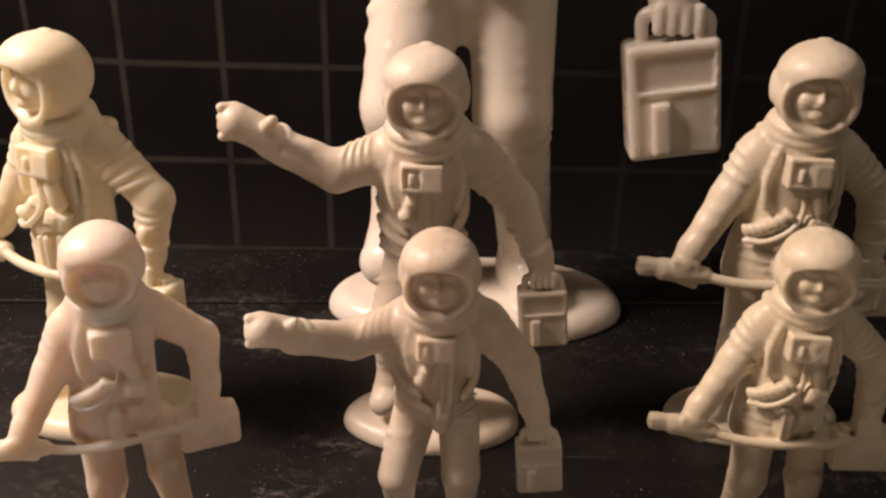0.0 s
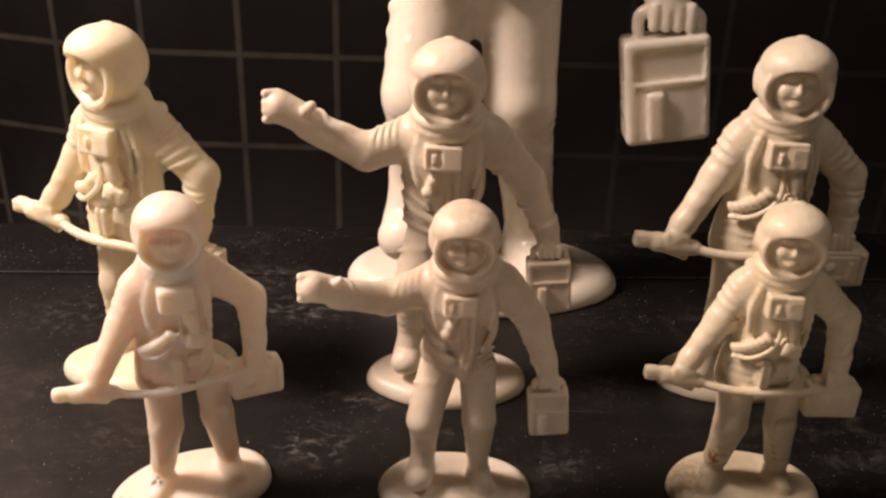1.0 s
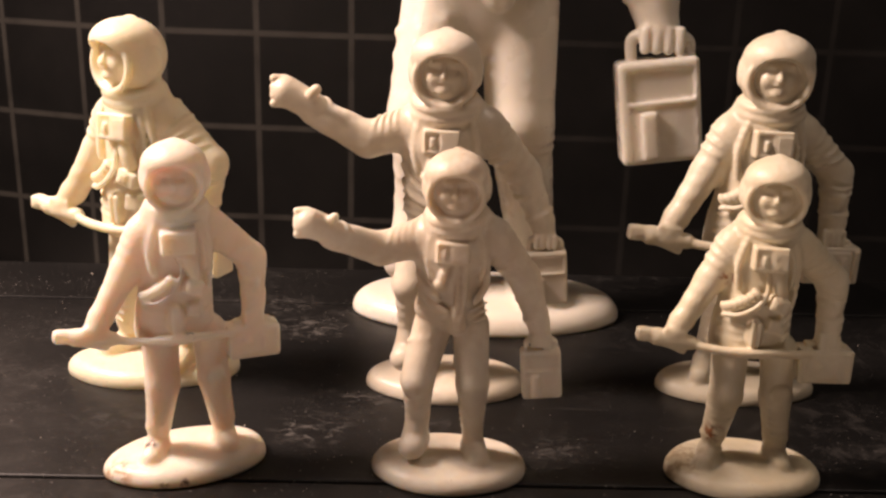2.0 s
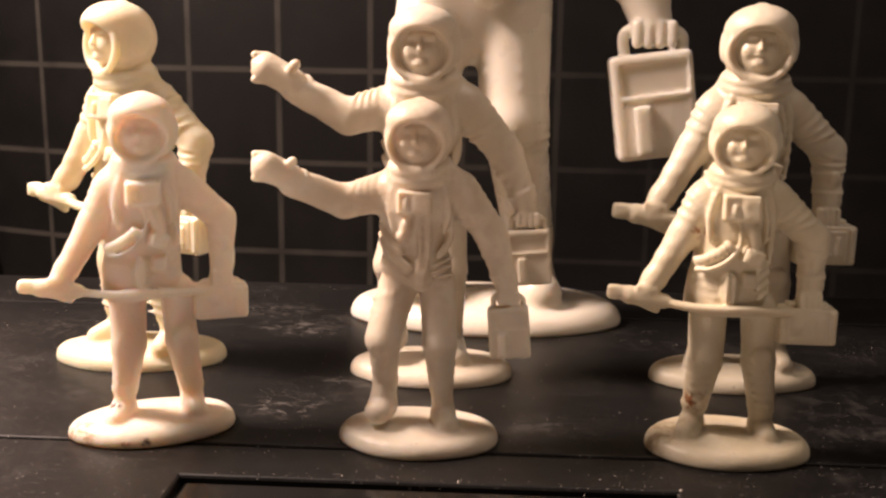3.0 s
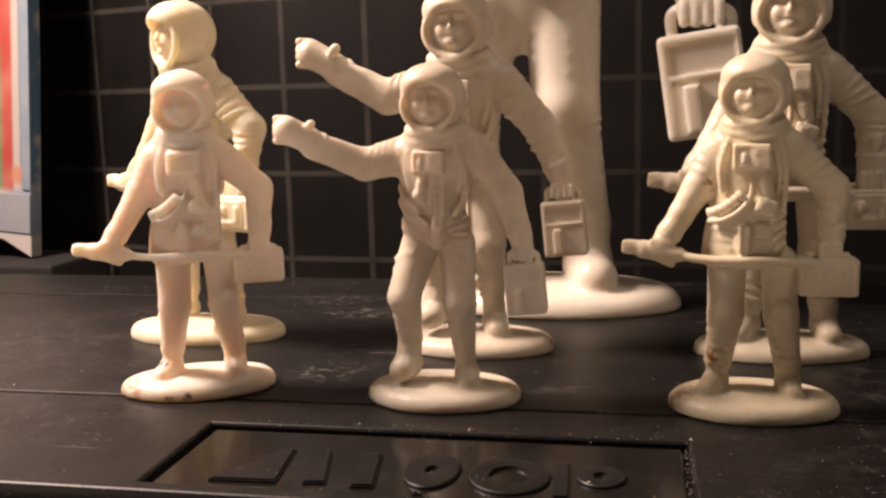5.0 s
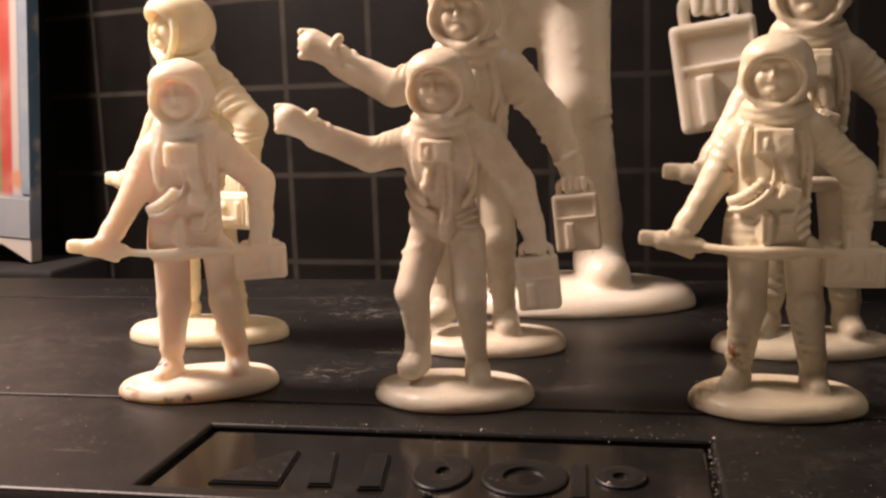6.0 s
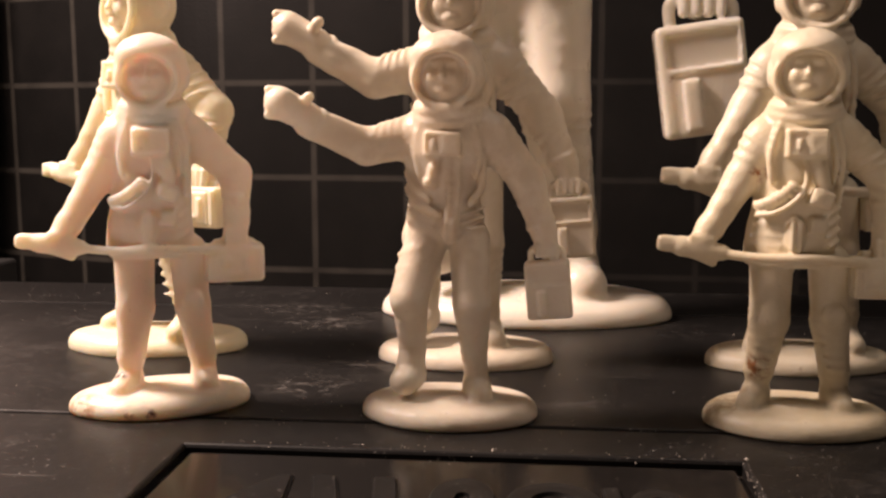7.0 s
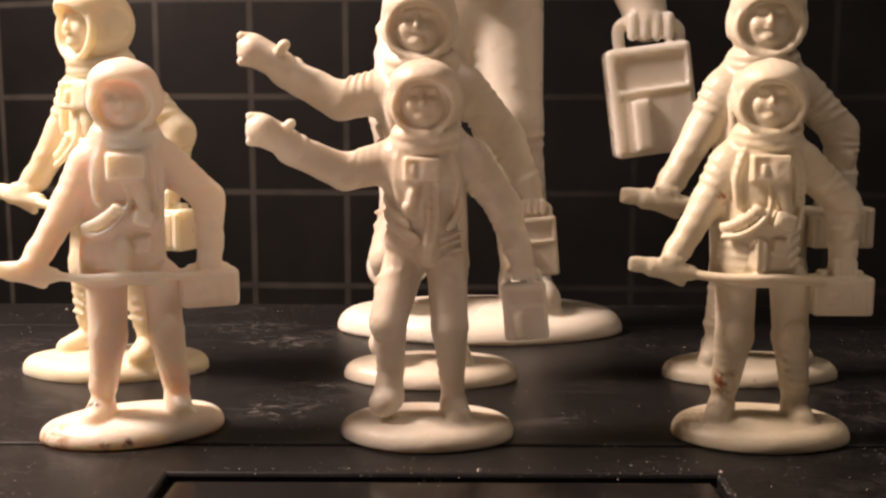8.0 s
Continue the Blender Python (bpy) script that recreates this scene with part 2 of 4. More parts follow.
# ---- sculpting: solid forms blended in a field of distances, then skinned ----
class Clay:
    def __init__(self, low, high, step):
        self.low, self.step = np.array(low, dtype=float), step
        count = np.ceil((np.array(high) - self.low) / step).astype(int) + 1
        self.field = np.full(count, 3.0, dtype=np.float32)
        self.axes = [self.low[i] + step * np.arange(count[i]) for i in range(3)]

    def blend(self, low, high, distance, k=0.5, cut=False):
        """Adds (or takes away) a form, given by its distance function inside a box, with a fillet of about k."""
        pad = 2.0 * k + 3 * self.step
        span = []
        for i in range(3):
            a = np.searchsorted(self.axes[i], low[i] - pad)
            b = np.searchsorted(self.axes[i], high[i] + pad)
            if b <= a:
                return self
            span.append(slice(a, b))
        x, y, z = np.meshgrid(*(self.axes[i][span[i]].astype(np.float32) for i in range(3)), indexing="ij", sparse=True)
        d, old = distance(x, y, z), self.field[tuple(span)]
        if cut:
            h = np.clip(0.5 - 0.5 * (old + d) / k, 0, 1)
            self.field[tuple(span)] = old + (-d - old) * h + k * h * (1 - h)
        else:
            h = np.clip(0.5 + 0.5 * (old - d) / k, 0, 1)
            self.field[tuple(span)] = old + (d - old) * h - k * h * (1 - h)
        return self

    def limb(self, a, b, ra, rb, k=0.5, flat=1.0, folds=0.0, count=0, start=0.0, cut=False):
        """A tapered round limb from a to b; flat squeezes it front to back; folds: height of the cloth rings round it, count of them."""
        a, b = np.array(a, dtype=float), np.array(b, dtype=float)
        ab, big = b - a, max(ra, rb) + folds

        def distance(x, y, z):
            px, py, pz = x - a[0], (y - a[1]) / flat, z - a[2]
            bx, by, bz = ab[0], ab[1] / flat, ab[2]
            t = np.clip((px * bx + py * by + pz * bz) / (bx * bx + by * by + bz * bz), 0, 1)
            r = ra + (rb - ra) * t
            if folds:
                wave = np.sin((t + 0.07 * px + 0.05 * py) * 6.2832 * count)
                r = r + folds * wave * np.clip((t - start) * 8, 0, 1)
            return (np.sqrt((px - t * bx) ** 2 + (py - t * by) ** 2 + (pz - t * bz) ** 2) - r) * min(1.0, flat)

        return self.blend(np.minimum(a, b) - big, np.maximum(a, b) + big, distance, k, cut)

    def egg(self, c, r, k=0.5, turn=(0, 0, 0), cut=False):
        """An ellipsoid with radii r, turned by degrees."""
        m, r = np.array(Euler([radians(q) for q in turn]).to_matrix().transposed()), np.array(r, dtype=float)

        def distance(x, y, z):
            p = [m[i][0] * (x - c[0]) + m[i][1] * (y - c[1]) + m[i][2] * (z - c[2]) for i in range(3)]
            k0 = np.sqrt(sum((p[i] / r[i]) ** 2 for i in range(3)))
            k1 = np.sqrt(sum((p[i] / r[i] ** 2) ** 2 for i in range(3))) + 1e-6
            return k0 * (k0 - 1) / k1

        return self.blend(np.array(c) - r.max(), np.array(c) + r.max(), distance, k, cut)

    def block(self, c, half, rounding=0.2, k=0.2, turn=(0, 0, 0), cut=False):
        m = np.array(Euler([radians(q) for q in turn]).to_matrix().transposed())
        big = float(np.linalg.norm(half))

        def distance(x, y, z):
            q = [np.abs(m[i][0] * (x - c[0]) + m[i][1] * (y - c[1]) + m[i][2] * (z - c[2])) - (half[i] - rounding) for i in range(3)]
            out = np.sqrt(sum(np.maximum(v, 0) ** 2 for v in q))
            return out + np.minimum(np.maximum(np.maximum(q[0], q[1]), q[2]), 0) - rounding

        return self.blend(np.array(c) - big, np.array(c) + big, distance, k, cut)

    def ring(self, c, radius, thick, k=0.3, turn=(0, 0, 0), flat=1.0, cut=False):
        """A torus round its own z axis; flat squeezes it along its own y."""
        m = np.array(Euler([radians(q) for q in turn]).to_matrix().transposed())
        big = radius + thick

        def distance(x, y, z):
            p = [m[i][0] * (x - c[0]) + m[i][1] * (y - c[1]) + m[i][2] * (z - c[2]) for i in range(3)]
            return np.sqrt((np.sqrt(p[0] ** 2 + (p[1] / flat) ** 2) - radius) ** 2 + p[2] ** 2) - thick

        return self.blend(np.array(c) - big, np.array(c) + big, distance, k, cut)

    def cord(self, places, r, k=0.2, folds=0.0):
        """A round cord that bends smoothly through its places; folds: height of the ribs round it."""
        p = [Vector(q) for q in places]
        p = [p[0] * 2 - p[1]] + p + [p[-1] * 2 - p[-2]]
        line = []
        for a, b, c, d in zip(p, p[1:], p[2:], p[3:]):
            for i in range(4):
                t = i / 4
                line.append(0.5 * (2 * b + (c - a) * t + (2 * a - 5 * b + 4 * c - d) * t * t + (3 * b - a - 3 * c + d) * t ** 3))
        line.append(p[-2])
        for a, b in zip(line, line[1:]):
            self.limb(a, b, r, r, k, folds=folds, count=1)
        return self

    def soften(self, times):
        """Rounds off fine relief, as an old mould or handling does."""
        f = self.field
        for _ in range(times):
            for axis in range(3):
                g = np.moveaxis(f, axis, 0)
                mid = 0.5 * g[1:-1] + 0.25 * (g[:-2] + g[2:])
                g[1:-1] = mid
        return self

    def skin(self, name, scale=1.0):
        """The surface of the clay as one mesh of quads, scaled to metres."""
        f = self.field
        inside = f < 0
        corners = [inside[i:f.shape[0] - 1 + i, j:f.shape[1] - 1 + j, k:f.shape[2] - 1 + k] for i in (0, 1) for j in (0, 1) for k in (0, 1)]
        total = sum(c.astype(np.int8) for c in corners)
        cells = np.argwhere((total > 0) & (total < 8))
        index = np.full(total.shape, -1, dtype=np.int32)
        index[tuple(cells.T)] = np.arange(len(cells))
        where, hits = np.zeros((len(cells), 3)), np.zeros(len(cells))
        for axis in range(3):
            o1, o2 = [o for o in range(3) if o != axis]
            for p in (0, 1):
                for q in (0, 1):
                    a = cells.copy()
                    a[:, o1] += p
                    a[:, o2] += q
                    b = a.copy()
                    b[:, axis] += 1
                    fa, fb = f[tuple(a.T)], f[tuple(b.T)]
                    cross = (fa < 0) != (fb < 0)
                    t = np.where(cross, fa / np.where(cross, fa - fb, 1), 0)
                    place = a.astype(float)
                    place[:, axis] += t
                    where[cross] += place[cross]
                    hits += cross
        verts = self.low + self.step * where / hits[:, None]
        faces = []
        for axis in range(3):
            o1, o2 = (axis + 1) % 3, (axis + 2) % 3
            lo = [slice(None)] * 3
            hi = [slice(None)] * 3
            lo[axis], hi[axis] = slice(0, -1), slice(1, None)
            a, b = inside[tuple(lo)], inside[tuple(hi)]
            for flip, mask in ((False, a & ~b), (True, ~a & b)):
                e = np.argwhere(mask)
                e = e[(e[:, o1] > 0) & (e[:, o2] > 0) & (e[:, o1] < f.shape[o1] - 1) & (e[:, o2] < f.shape[o2] - 1)]
                quad = []
                for p, q in ((-1, -1), (0, -1), (0, 0), (-1, 0)):
                    g = e.copy()
                    g[:, o1] += p
                    g[:, o2] += q
                    quad.append(index[tuple(g.T)])
                quad = np.array(quad).T
                faces.append(quad[:, ::-1] if flip else quad)
        return mesh_from(name, verts * scale, np.vstack(faces), True)


def sculpt_helmet(clay, c, turn, brim):
    """A bubble helmet with a round framed opening and a plain face within. c: its middle; turn: degrees it looks aside; brim: how far the dome juts out over the face."""
    x, y, z = c
    spin = Matrix.Rotation(radians(turn), 3, "Z")

    def at(a, b, d):
        v = spin @ Vector((a, b, d))
        return (x + v.x, y + v.y, z + v.z)

    clay.egg(c, (4.08, 4.3, 4.2), 0.5)
    clay.egg(at(0, -0.8, -1.5), (3.85, 3.4, 2.7), 0.6, (0, 0, turn))
    clay.ring(at(0, -2.80, -1.1), 3.38, 0.40, 0.25, (88, 0, turn), 0.91)
    # the dome reaches forward as a brim with a firm lower edge
    clay.egg(at(0, -0.35 - 0.6 * brim, 1.35), (4.0, 4.1, 2.85), 0.25, (-4, 0, turn))
    clay.egg(at(0, -6.1, -1.15), (5.2, 3.15, 3.2), 0.18, (0, 0, turn), cut=True)
    clay.egg(at(0, -3.9, -1.05), (3.14, 2.9, 2.75), 0.18, (0, 0, turn), cut=True)
    # a broad plain face fills the opening
    clay.egg(at(0, -1.20, -0.9), (2.85, 2.35, 3.1), 0.25, (0, 0, turn))
    clay.limb(at(-1.3, -2.95, 0.65), at(1.3, -2.95, 0.65), 0.30, 0.30, 0.4)
    clay.limb(at(0, -3.35, 0.4), at(0, -3.80, -0.75), 0.24, 0.40, 0.25)
    for side in (-1, 1):
        clay.egg(at(0.88 * side, -3.57, 0.1), (0.6, 0.42, 0.36), 0.22, (0, 8 * side, turn), cut=True)
        clay.egg(at(1.2 * side, -2.95, -1.0), (0.7, 0.5, 0.7), 0.45)
    clay.limb(at(-0.6, -3.50, -1.65), at(0.6, -3.50, -1.65), 0.14, 0.14, 0.15, cut=True)
    clay.egg(at(0.0, -3.35, -1.37), (0.6, 0.28, 0.2), 0.2)
    clay.egg(at(0.0, -3.15, -2.35), (0.85, 0.45, 0.5), 0.35)
    # ear pods, and the pip left by the mould
    for side in (-1, 1):
        clay.egg(at(3.9 * side, 0.2, -0.6), (0.40, 1.3, 1.5), 0.5, (0, 0, turn))
    clay.egg((x + 0.1, y + 0.2, z + 4.2), (0.7, 0.5, 0.22), 0.3)


def sculpt_base(clay, half_x, half_y, top=2.3, shift=0.0, spin=0.0):
    """The flat-bottomed oval stand with its rounded rim and slightly domed top, top millimetres high."""
    half = (top + 1.3) / 2
    edge, middle = half - 0.25, top - half - 0.2
    ca, sa = math.cos(radians(spin)), math.sin(radians(spin))

    def distance(x, y, z):
        px, py = ((x - shift) * ca + y * sa) / half_x, (y * ca - (x - shift) * sa) / half_y
        r = np.sqrt(px ** 2 + py ** 2) + 1e-6
        angle = np.arctan2(py, px)
        wobble = 1 + 0.010 * np.sin(5 * angle + half_x) + 0.012 * np.sin(3 * angle + 7 * half_y)
        g = np.sqrt((px / half_x) ** 2 + (py / half_y) ** 2) / r + 1e-6
        out = (r - wobble) / g + edge
        up = np.abs(z - middle) - half + edge - 0.75 * np.clip(1 - r, 0, 1)
        return np.sqrt(np.maximum(out, 0) ** 2 + np.maximum(up, 0) ** 2) + np.minimum(np.maximum(out, up), 0) - edge

    clay.blend((shift - half_x - 0.5, -half_y - 2.5, -0.3), (shift + half_x + 0.5, half_y + 2.5, top + 0.5), distance, 0.3)
    clay.block((0, 0, -2.0), (16, 13, 2.0), 0.01, 0.02, cut=True)


def astronaut_waving(half_x, half_y, top=2.3, reach=(0, 0, 0), aside=0.0, lean=-5.0, step=0.0, stand=0.0, plant=0.0, hang=(0, 0), worn=0, low=0.0, cuffs=False):
    """reach: how far the raised hand is from its usual place; aside: a shift of the body over the stand; lean: degrees by which the case hangs aslant; step, stand: shifts of the stepping and of the standing leg; plant: of the standing foot from its leg; hang: how far the case hand is from its usual place, across and up; worn: how far the relief is rubbed off; low: how much lower the trouser fork sits; cuffs: crisp bands and pulled cloth on the trousers."""
    rx, ry, rz = reach
    sx = aside
    c = Clay((-23, -12, -0.4), (17, 9, 46), 0.16)
    sculpt_base(c, half_x, half_y, top)
    # legs: one stands, the other steps with its knee out
    rs, ls, fs = sx + stand, sx + step, sx + stand + plant
    thin = 0.0 if cuffs else 0.3
    c.egg((-0.55 + sx + 0.5 * step, 0.2, 23.6), (5.3 - 2.4 * thin, 3.4, 3.1), 1.0)
    c.limb((2.5 - 0.7 * thin + rs, 0.1, 21.2), (2.75 + rs, -1.4, 13.8), 2.55 - 0.4 * thin, 2.25 - 0.3 * thin, 0.25)
    c.limb((2.75 + rs, -1.4, 13.8), (3.1 + fs, 0.2, 5.6), 2.15, 1.65 - thin, 0.5, folds=0.015 + 0.08 * thin, count=6)
    c.limb((3.1 + fs, 0.2, 5.8), (3.2 + fs, 0.3, top + 1.2), 1.6 - thin, 1.6 - 0.5 * thin, 0.4)
    c.limb((3.2 + fs, 0.4, top + 1.3), (3.9 + fs, -2.1, top + 0.7), 1.65, 1.5, 0.6)
    c.limb((-3.1 + 1.6 * thin + ls, 0.0, 21.2), (-4.35 - 0.5 * thin + ls, -2.6, 14.4), 2.8 - 0.8 * thin, 2.2, 0.25)
    c.limb((-4.35 + ls, -2.6, 14.4), (-4.35 + ls, -0.4, 8.4), 2.1, 1.7 - 0.5 * thin, 0.5, folds=0.03, count=4)
    c.limb((-4.35 + ls, -0.4, 8.0), (-4.6 + ls, -1.0, 5.3), 1.75 - 0.5 * thin, 1.75, 0.5)
    c.limb((-4.5 + ls, -0.6, 5.0), (-5.2 + ls, -2.5, 4.5), 1.75, 1.6, 0.6)
    c.limb((-4.3 + ls, -1.2, 4.7), (-4.6 + ls, -2.5, 4.6), 1.5, 1.5, 0.5)
    for i in range(3):
        c.ring((2.78 + rs, -1.25 + 0.15 * i, 13.2 - 0.8 * i), 2.1 - 0.07 * i, 0.07 + 0.15 * thin, 0.3, (-8 - 2 * i, 5 * i - 5, 0))
        c.ring((-4.35 + ls, -1.8 + 0.2 * i, 13.3 - 0.8 * i), 1.98 - 0.1 * i, 0.07 + 0.15 * thin, 0.3, (-14 + 4 * i, 6 - 5 * i, 0))
    for i in range(3):
        c.limb((-6.0 + ls, -1.5, 19.4 - 1.5 * i), (-3.0 + ls, -2.9, 20.4 - 1.8 * i), 0.16, 0.10, 0.7)
    if low:
        c.egg((-0.7 + sx, -0.1, 22.5 - 0.5 * low), (3.6, 2.6, 2.0 + 0.5 * low), 0.6)
    if not cuffs:
        for i in range(5):
            c.ring((2.95 + fs - 0.04 * i, -0.75 + 0.2 * i, 10.8 - 1.0 * i), 1.78 - 0.09 * i, 0.13, 0.3, (-8 + 5 * (i % 3), 4 - 5 * (i % 2), 0))
            c.ring((-4.35 + ls, -1.35 + 0.22 * i, 11.4 - 0.75 * i), 1.76 - 0.05 * i, 0.13, 0.3, (-12 + 5 * (i % 3), 5 * (i % 2) - 3, 0))
    if cuffs:
        for knee, ankle, r in (((2.75 + rs, -1.4, 13.8), (3.1 + fs, 0.2, 5.6), 2.1), ((-4.35 + ls, -2.6, 14.4), (-4.35 + ls, -0.4, 8.4), 2.06)):
            knee, ankle = Vector(knee), Vector(ankle)
            c.ring(knee.lerp(ankle, 0.11), r + 0.02, 0.17, 0.12, (6, 0, 0))
            c.ring(knee.lerp(ankle, 0.19), r - 0.03, 0.09, 0.15, (6, 0, 0))
            for i in range(4):
                p = knee.lerp(ankle, 0.32 + 0.15 * i)
                q = r - 0.12 - 0.05 * i
                c.limb(p + Vector((-0.75 * q, -0.6 * q, 0.2)), p + Vector((0.35 * q, -0.9 * q, -0.3)), 0.14, 0.06, 0.3)
        for i in range(3):
            p = Vector((2.5 + rs, 0.1, 21.2)).lerp(Vector((2.75 + rs, -1.4, 13.8)), 0.42 + 0.11 * i)
            c.limb(p + Vector((-1.9, -1.35, 0.5)), p + Vector((0.5, -2.35, -0.3 * i)), 0.2, 0.06, 0.3)
            p = Vector((-3.1 + ls, 0.0, 21.2)).lerp(Vector((-4.35 + ls, -2.6, 14.4)), 0.30 + 0.13 * i)
            c.limb(p + Vector((-1.1, -2.0, 0.4)), p + Vector((0.9, -2.3, -0.3 * i)), 0.18, 0.06, 0.3)
    # trunk
    c.limb((-0.55 + sx, 0.1, 24.6), (-0.45 + sx, -0.4, 31.4), 4.6 - 2.4 * thin, 4.9, 0.8, flat=0.68 + 0.3 * thin)
    c.limb((-3.4 + sx, 0.0, 32.9), (4.4 + sx, 0.0, 32.9), 2.5, 2.5, 1.2)
    c.limb((-3.6 + sx, 0.2, 34.2), (-1.6 + sx, -0.3, 36.6), 1.6, 1.9, 0.8)
    c.limb((4.4 + sx, 0.2, 34.2), (1.8 + sx, -0.3, 36.6), 1.6, 1.9, 0.8)
    c.ring((-0.1 + sx, -1.0, 36.4), 3.25, 0.75, 0.6, (10, 0, 0), 0.95)
    c.ring((-0.1 + sx, -0.9, 35.3), 3.55, 0.48, 0.55, (12, 0, 0), 0.9)
    # raised arm with an open hand
    hx, hy, hz = -17.6 + rx, -8.0 + ry, 36.7 + rz
    wx, wy, wz = -15.0 + 0.7 * rx, -6.0 + 0.7 * ry, 34.9 + 0.7 * rz
    ex = -9.4 + 0.6 * sx
    c.limb((-3.7 + sx, 0.1, 33.0), (ex, -1.8, 31.85), 2.5, 2.1, 0.8)
    for i in range(4):
        c.ring((-5.0 + sx - 0.95 * i, -0.4 - 0.3 * i, 32.9 - 0.18 * i), 2.33 - 0.06 * i, 0.19, 0.3, (14, 78 + 5 * i, 0))
    c.limb((ex, -1.8, 31.85), (wx, wy, wz - 0.25), 2.1, 1.75, 0.6, folds=0.04, count=4)
    c.ring((wx + 0.6, wy + 0.4, wz - 0.35), 1.6, 0.32, 0.35, (62, 0, -45))
    c.limb((wx - 0.2, wy - 0.3, wz + 0.4), (hx, hy, hz), 1.65, 1.8, 0.4)
    for i in range(4):
        c.limb((hx - 0.1, hy + 0.2 - 0.15 * i, hz + 1.35 - 0.88 * i), (hx - 1.25, hy - 0.45 - 0.1 * i, hz + 1.5 - 0.92 * i), 0.57, 0.5, 0.15)
    c.cord(((wx - 0.4, wy - 1.0, wz + 1.2), (wx + 0.1, wy - 1.7, wz + 2.1), (wx + 0.6, wy - 1.8, wz + 2.6)), 0.45, 0.35)
    # hanging arm
    c.limb((4.9 + sx, 0.1, 33.2), (8.9 + 0.5 * sx, 0.3, 28.0), 2.45, 2.05, 0.8, folds=0.05, count=4)
    for i in range(4):
        c.ring((5.5 + 0.9 * sx + 0.58 * i, 0.15, 32.4 - 0.85 * i), 2.28 - 0.06 * i, 0.18, 0.3, (8 - 4 * i, -36 + 5 * i, 0))
    for i in range(3):
        c.ring((9.0 + 0.5 * sx + 0.25 * i, 0.2 - 0.15 * i, 27.7 - 0.8 * i), 1.9 - 0.06 * i, 0.12, 0.4, (8, -18 - 8 * i, 0))
    qx, qz = 10.8 + hang[0], 22.6 + hang[1]
    c.limb((8.9 + 0.5 * sx, 0.3, 28.0), (qx, -0.9, qz), 2.0, 1.55, 0.6, folds=0.04, count=4)
    c.ring((qx - 0.3, -0.8, qz + 0.6), 1.5, 0.3, 0.3, (0, -26, 0))
    c.limb((qx + 0.1, -1.0, qz - 0.2), (qx + 0.5, -1.3, qz - 2.0), 1.45, 1.35, 0.5)
    for i in range(4):
        c.limb((qx - 0.5 + 0.72 * i, -2.3, qz - 1.9), (qx - 0.5 + 0.72 * i, -2.5, qz - 3.0), 0.40, 0.36, 0.12)
    # equipment case with its handle, raised rim, window and grip
    tip, ct, st = (0, lean, 0), math.cos(radians(lean)), math.sin(radians(lean))

    def on_case(u, v, w):
        """A place on the case: across, out of its front and up, from its middle."""
        return (qx + 0.8 + u * ct + w * st, -3.05 - v, qz - 6.9 - u * st + w * ct)

    c.block(on_case(0, -1.25, 0), (2.6, 1.25, 3.35), 0.35, 0.05, tip)
    c.block(on_case(0.1, 0.0, 1.72), (2.1, 0.22, 1.0), 0.12, 0.1, tip, cut=True)
    c.block(on_case(0.1, 0.0, 0.62), (2.15, 0.14, 0.13), 0.08, 0.1, tip)
    c.block(on_case(0.15, 0.0, -1.4), (2.05, 0.05, 1.75), 0.04, 0.1, tip, cut=True)
    c.block(on_case(-0.8, 0.05, -1.45), (0.52, 0.36, 1.55), 0.14, 0.06, tip)
    c.cord(((qx - 1.2, -1.8, qz - 3.8), (qx - 1.3, -1.8, qz - 2.6), (qx - 0.8, -1.9, qz - 2.1)), 0.33)
    c.cord(((qx + 2.4, -1.8, qz - 3.6), (qx + 2.4, -1.8, qz - 2.6), (qx + 1.8, -1.8, qz - 2.1)), 0.33)
    # chest pack, connectors, seams and pouches
    c.block((-0.35 + sx, -3.95, 32.2), (2.1, 0.8, 1.4), 0.15, 0.2, (-6, 0, 0))
    c.block((-1.35 + sx, -4.78, 32.25), (0.8, 0.22, 0.95), 0.1, 0.08, (-6, 0, 0), cut=True)
    c.block((-1.35 + sx, -4.62, 32.2), (0.3, 0.22, 0.6), 0.1, 0.08, (-6, 0, 0))
    c.egg((-1.4 + sx, -3.6, 29.0), (0.75, 0.75, 1.2), 0.3, (0, 15, 0))
    c.egg((-1.8 + sx, -3.6, 27.9), (0.95, 0.75, 0.75), 0.3)
    c.limb((-0.9 + sx, -4.0, 30.8), (-1.3 + sx, -4.1, 29.6), 0.5, 0.6, 0.3)
    # front closing: two raised edges with a groove between them, and the fly below
    c.cord(((0.4 + sx, -3.7, 31.0), (0.4 + sx, -3.7, 26.5), (0.1 + sx, -3.5, 23.0)), 0.30, 0.4)
    c.cord(((1.25 + sx, -3.55, 31.0), (1.3 + sx, -3.55, 26.5), (0.9 + sx, -3.5, 23.0)), 0.30, 0.4)
    c.egg((-0.2 + sx, -3.0, 34.1), (2.5, 0.9, 0.9), 0.5)
    c.egg((0.35 + sx, -3.2, 22.4), (1.2, 0.75, 1.6), 0.4)
    for side in (-1, 1):
        c.limb((0.35 + 0.4 * side + sx, -3.9, 23.4), (0.35 + 0.3 * side + sx, -3.75, 21.5), 0.26, 0.2, 0.2)
    c.cord(((-4.6 + sx, -2.2, 27.2), (-3.2 + sx, -3.2, 25.4), (-1.0 + sx, -3.7, 24.2)), 0.42, 0.5)
    c.cord(((-4.9 + sx, -1.8, 29.0), (-3.6 + sx, -2.9, 27.2), (-1.8 + sx, -3.6, 25.8)), 0.26, 0.45)
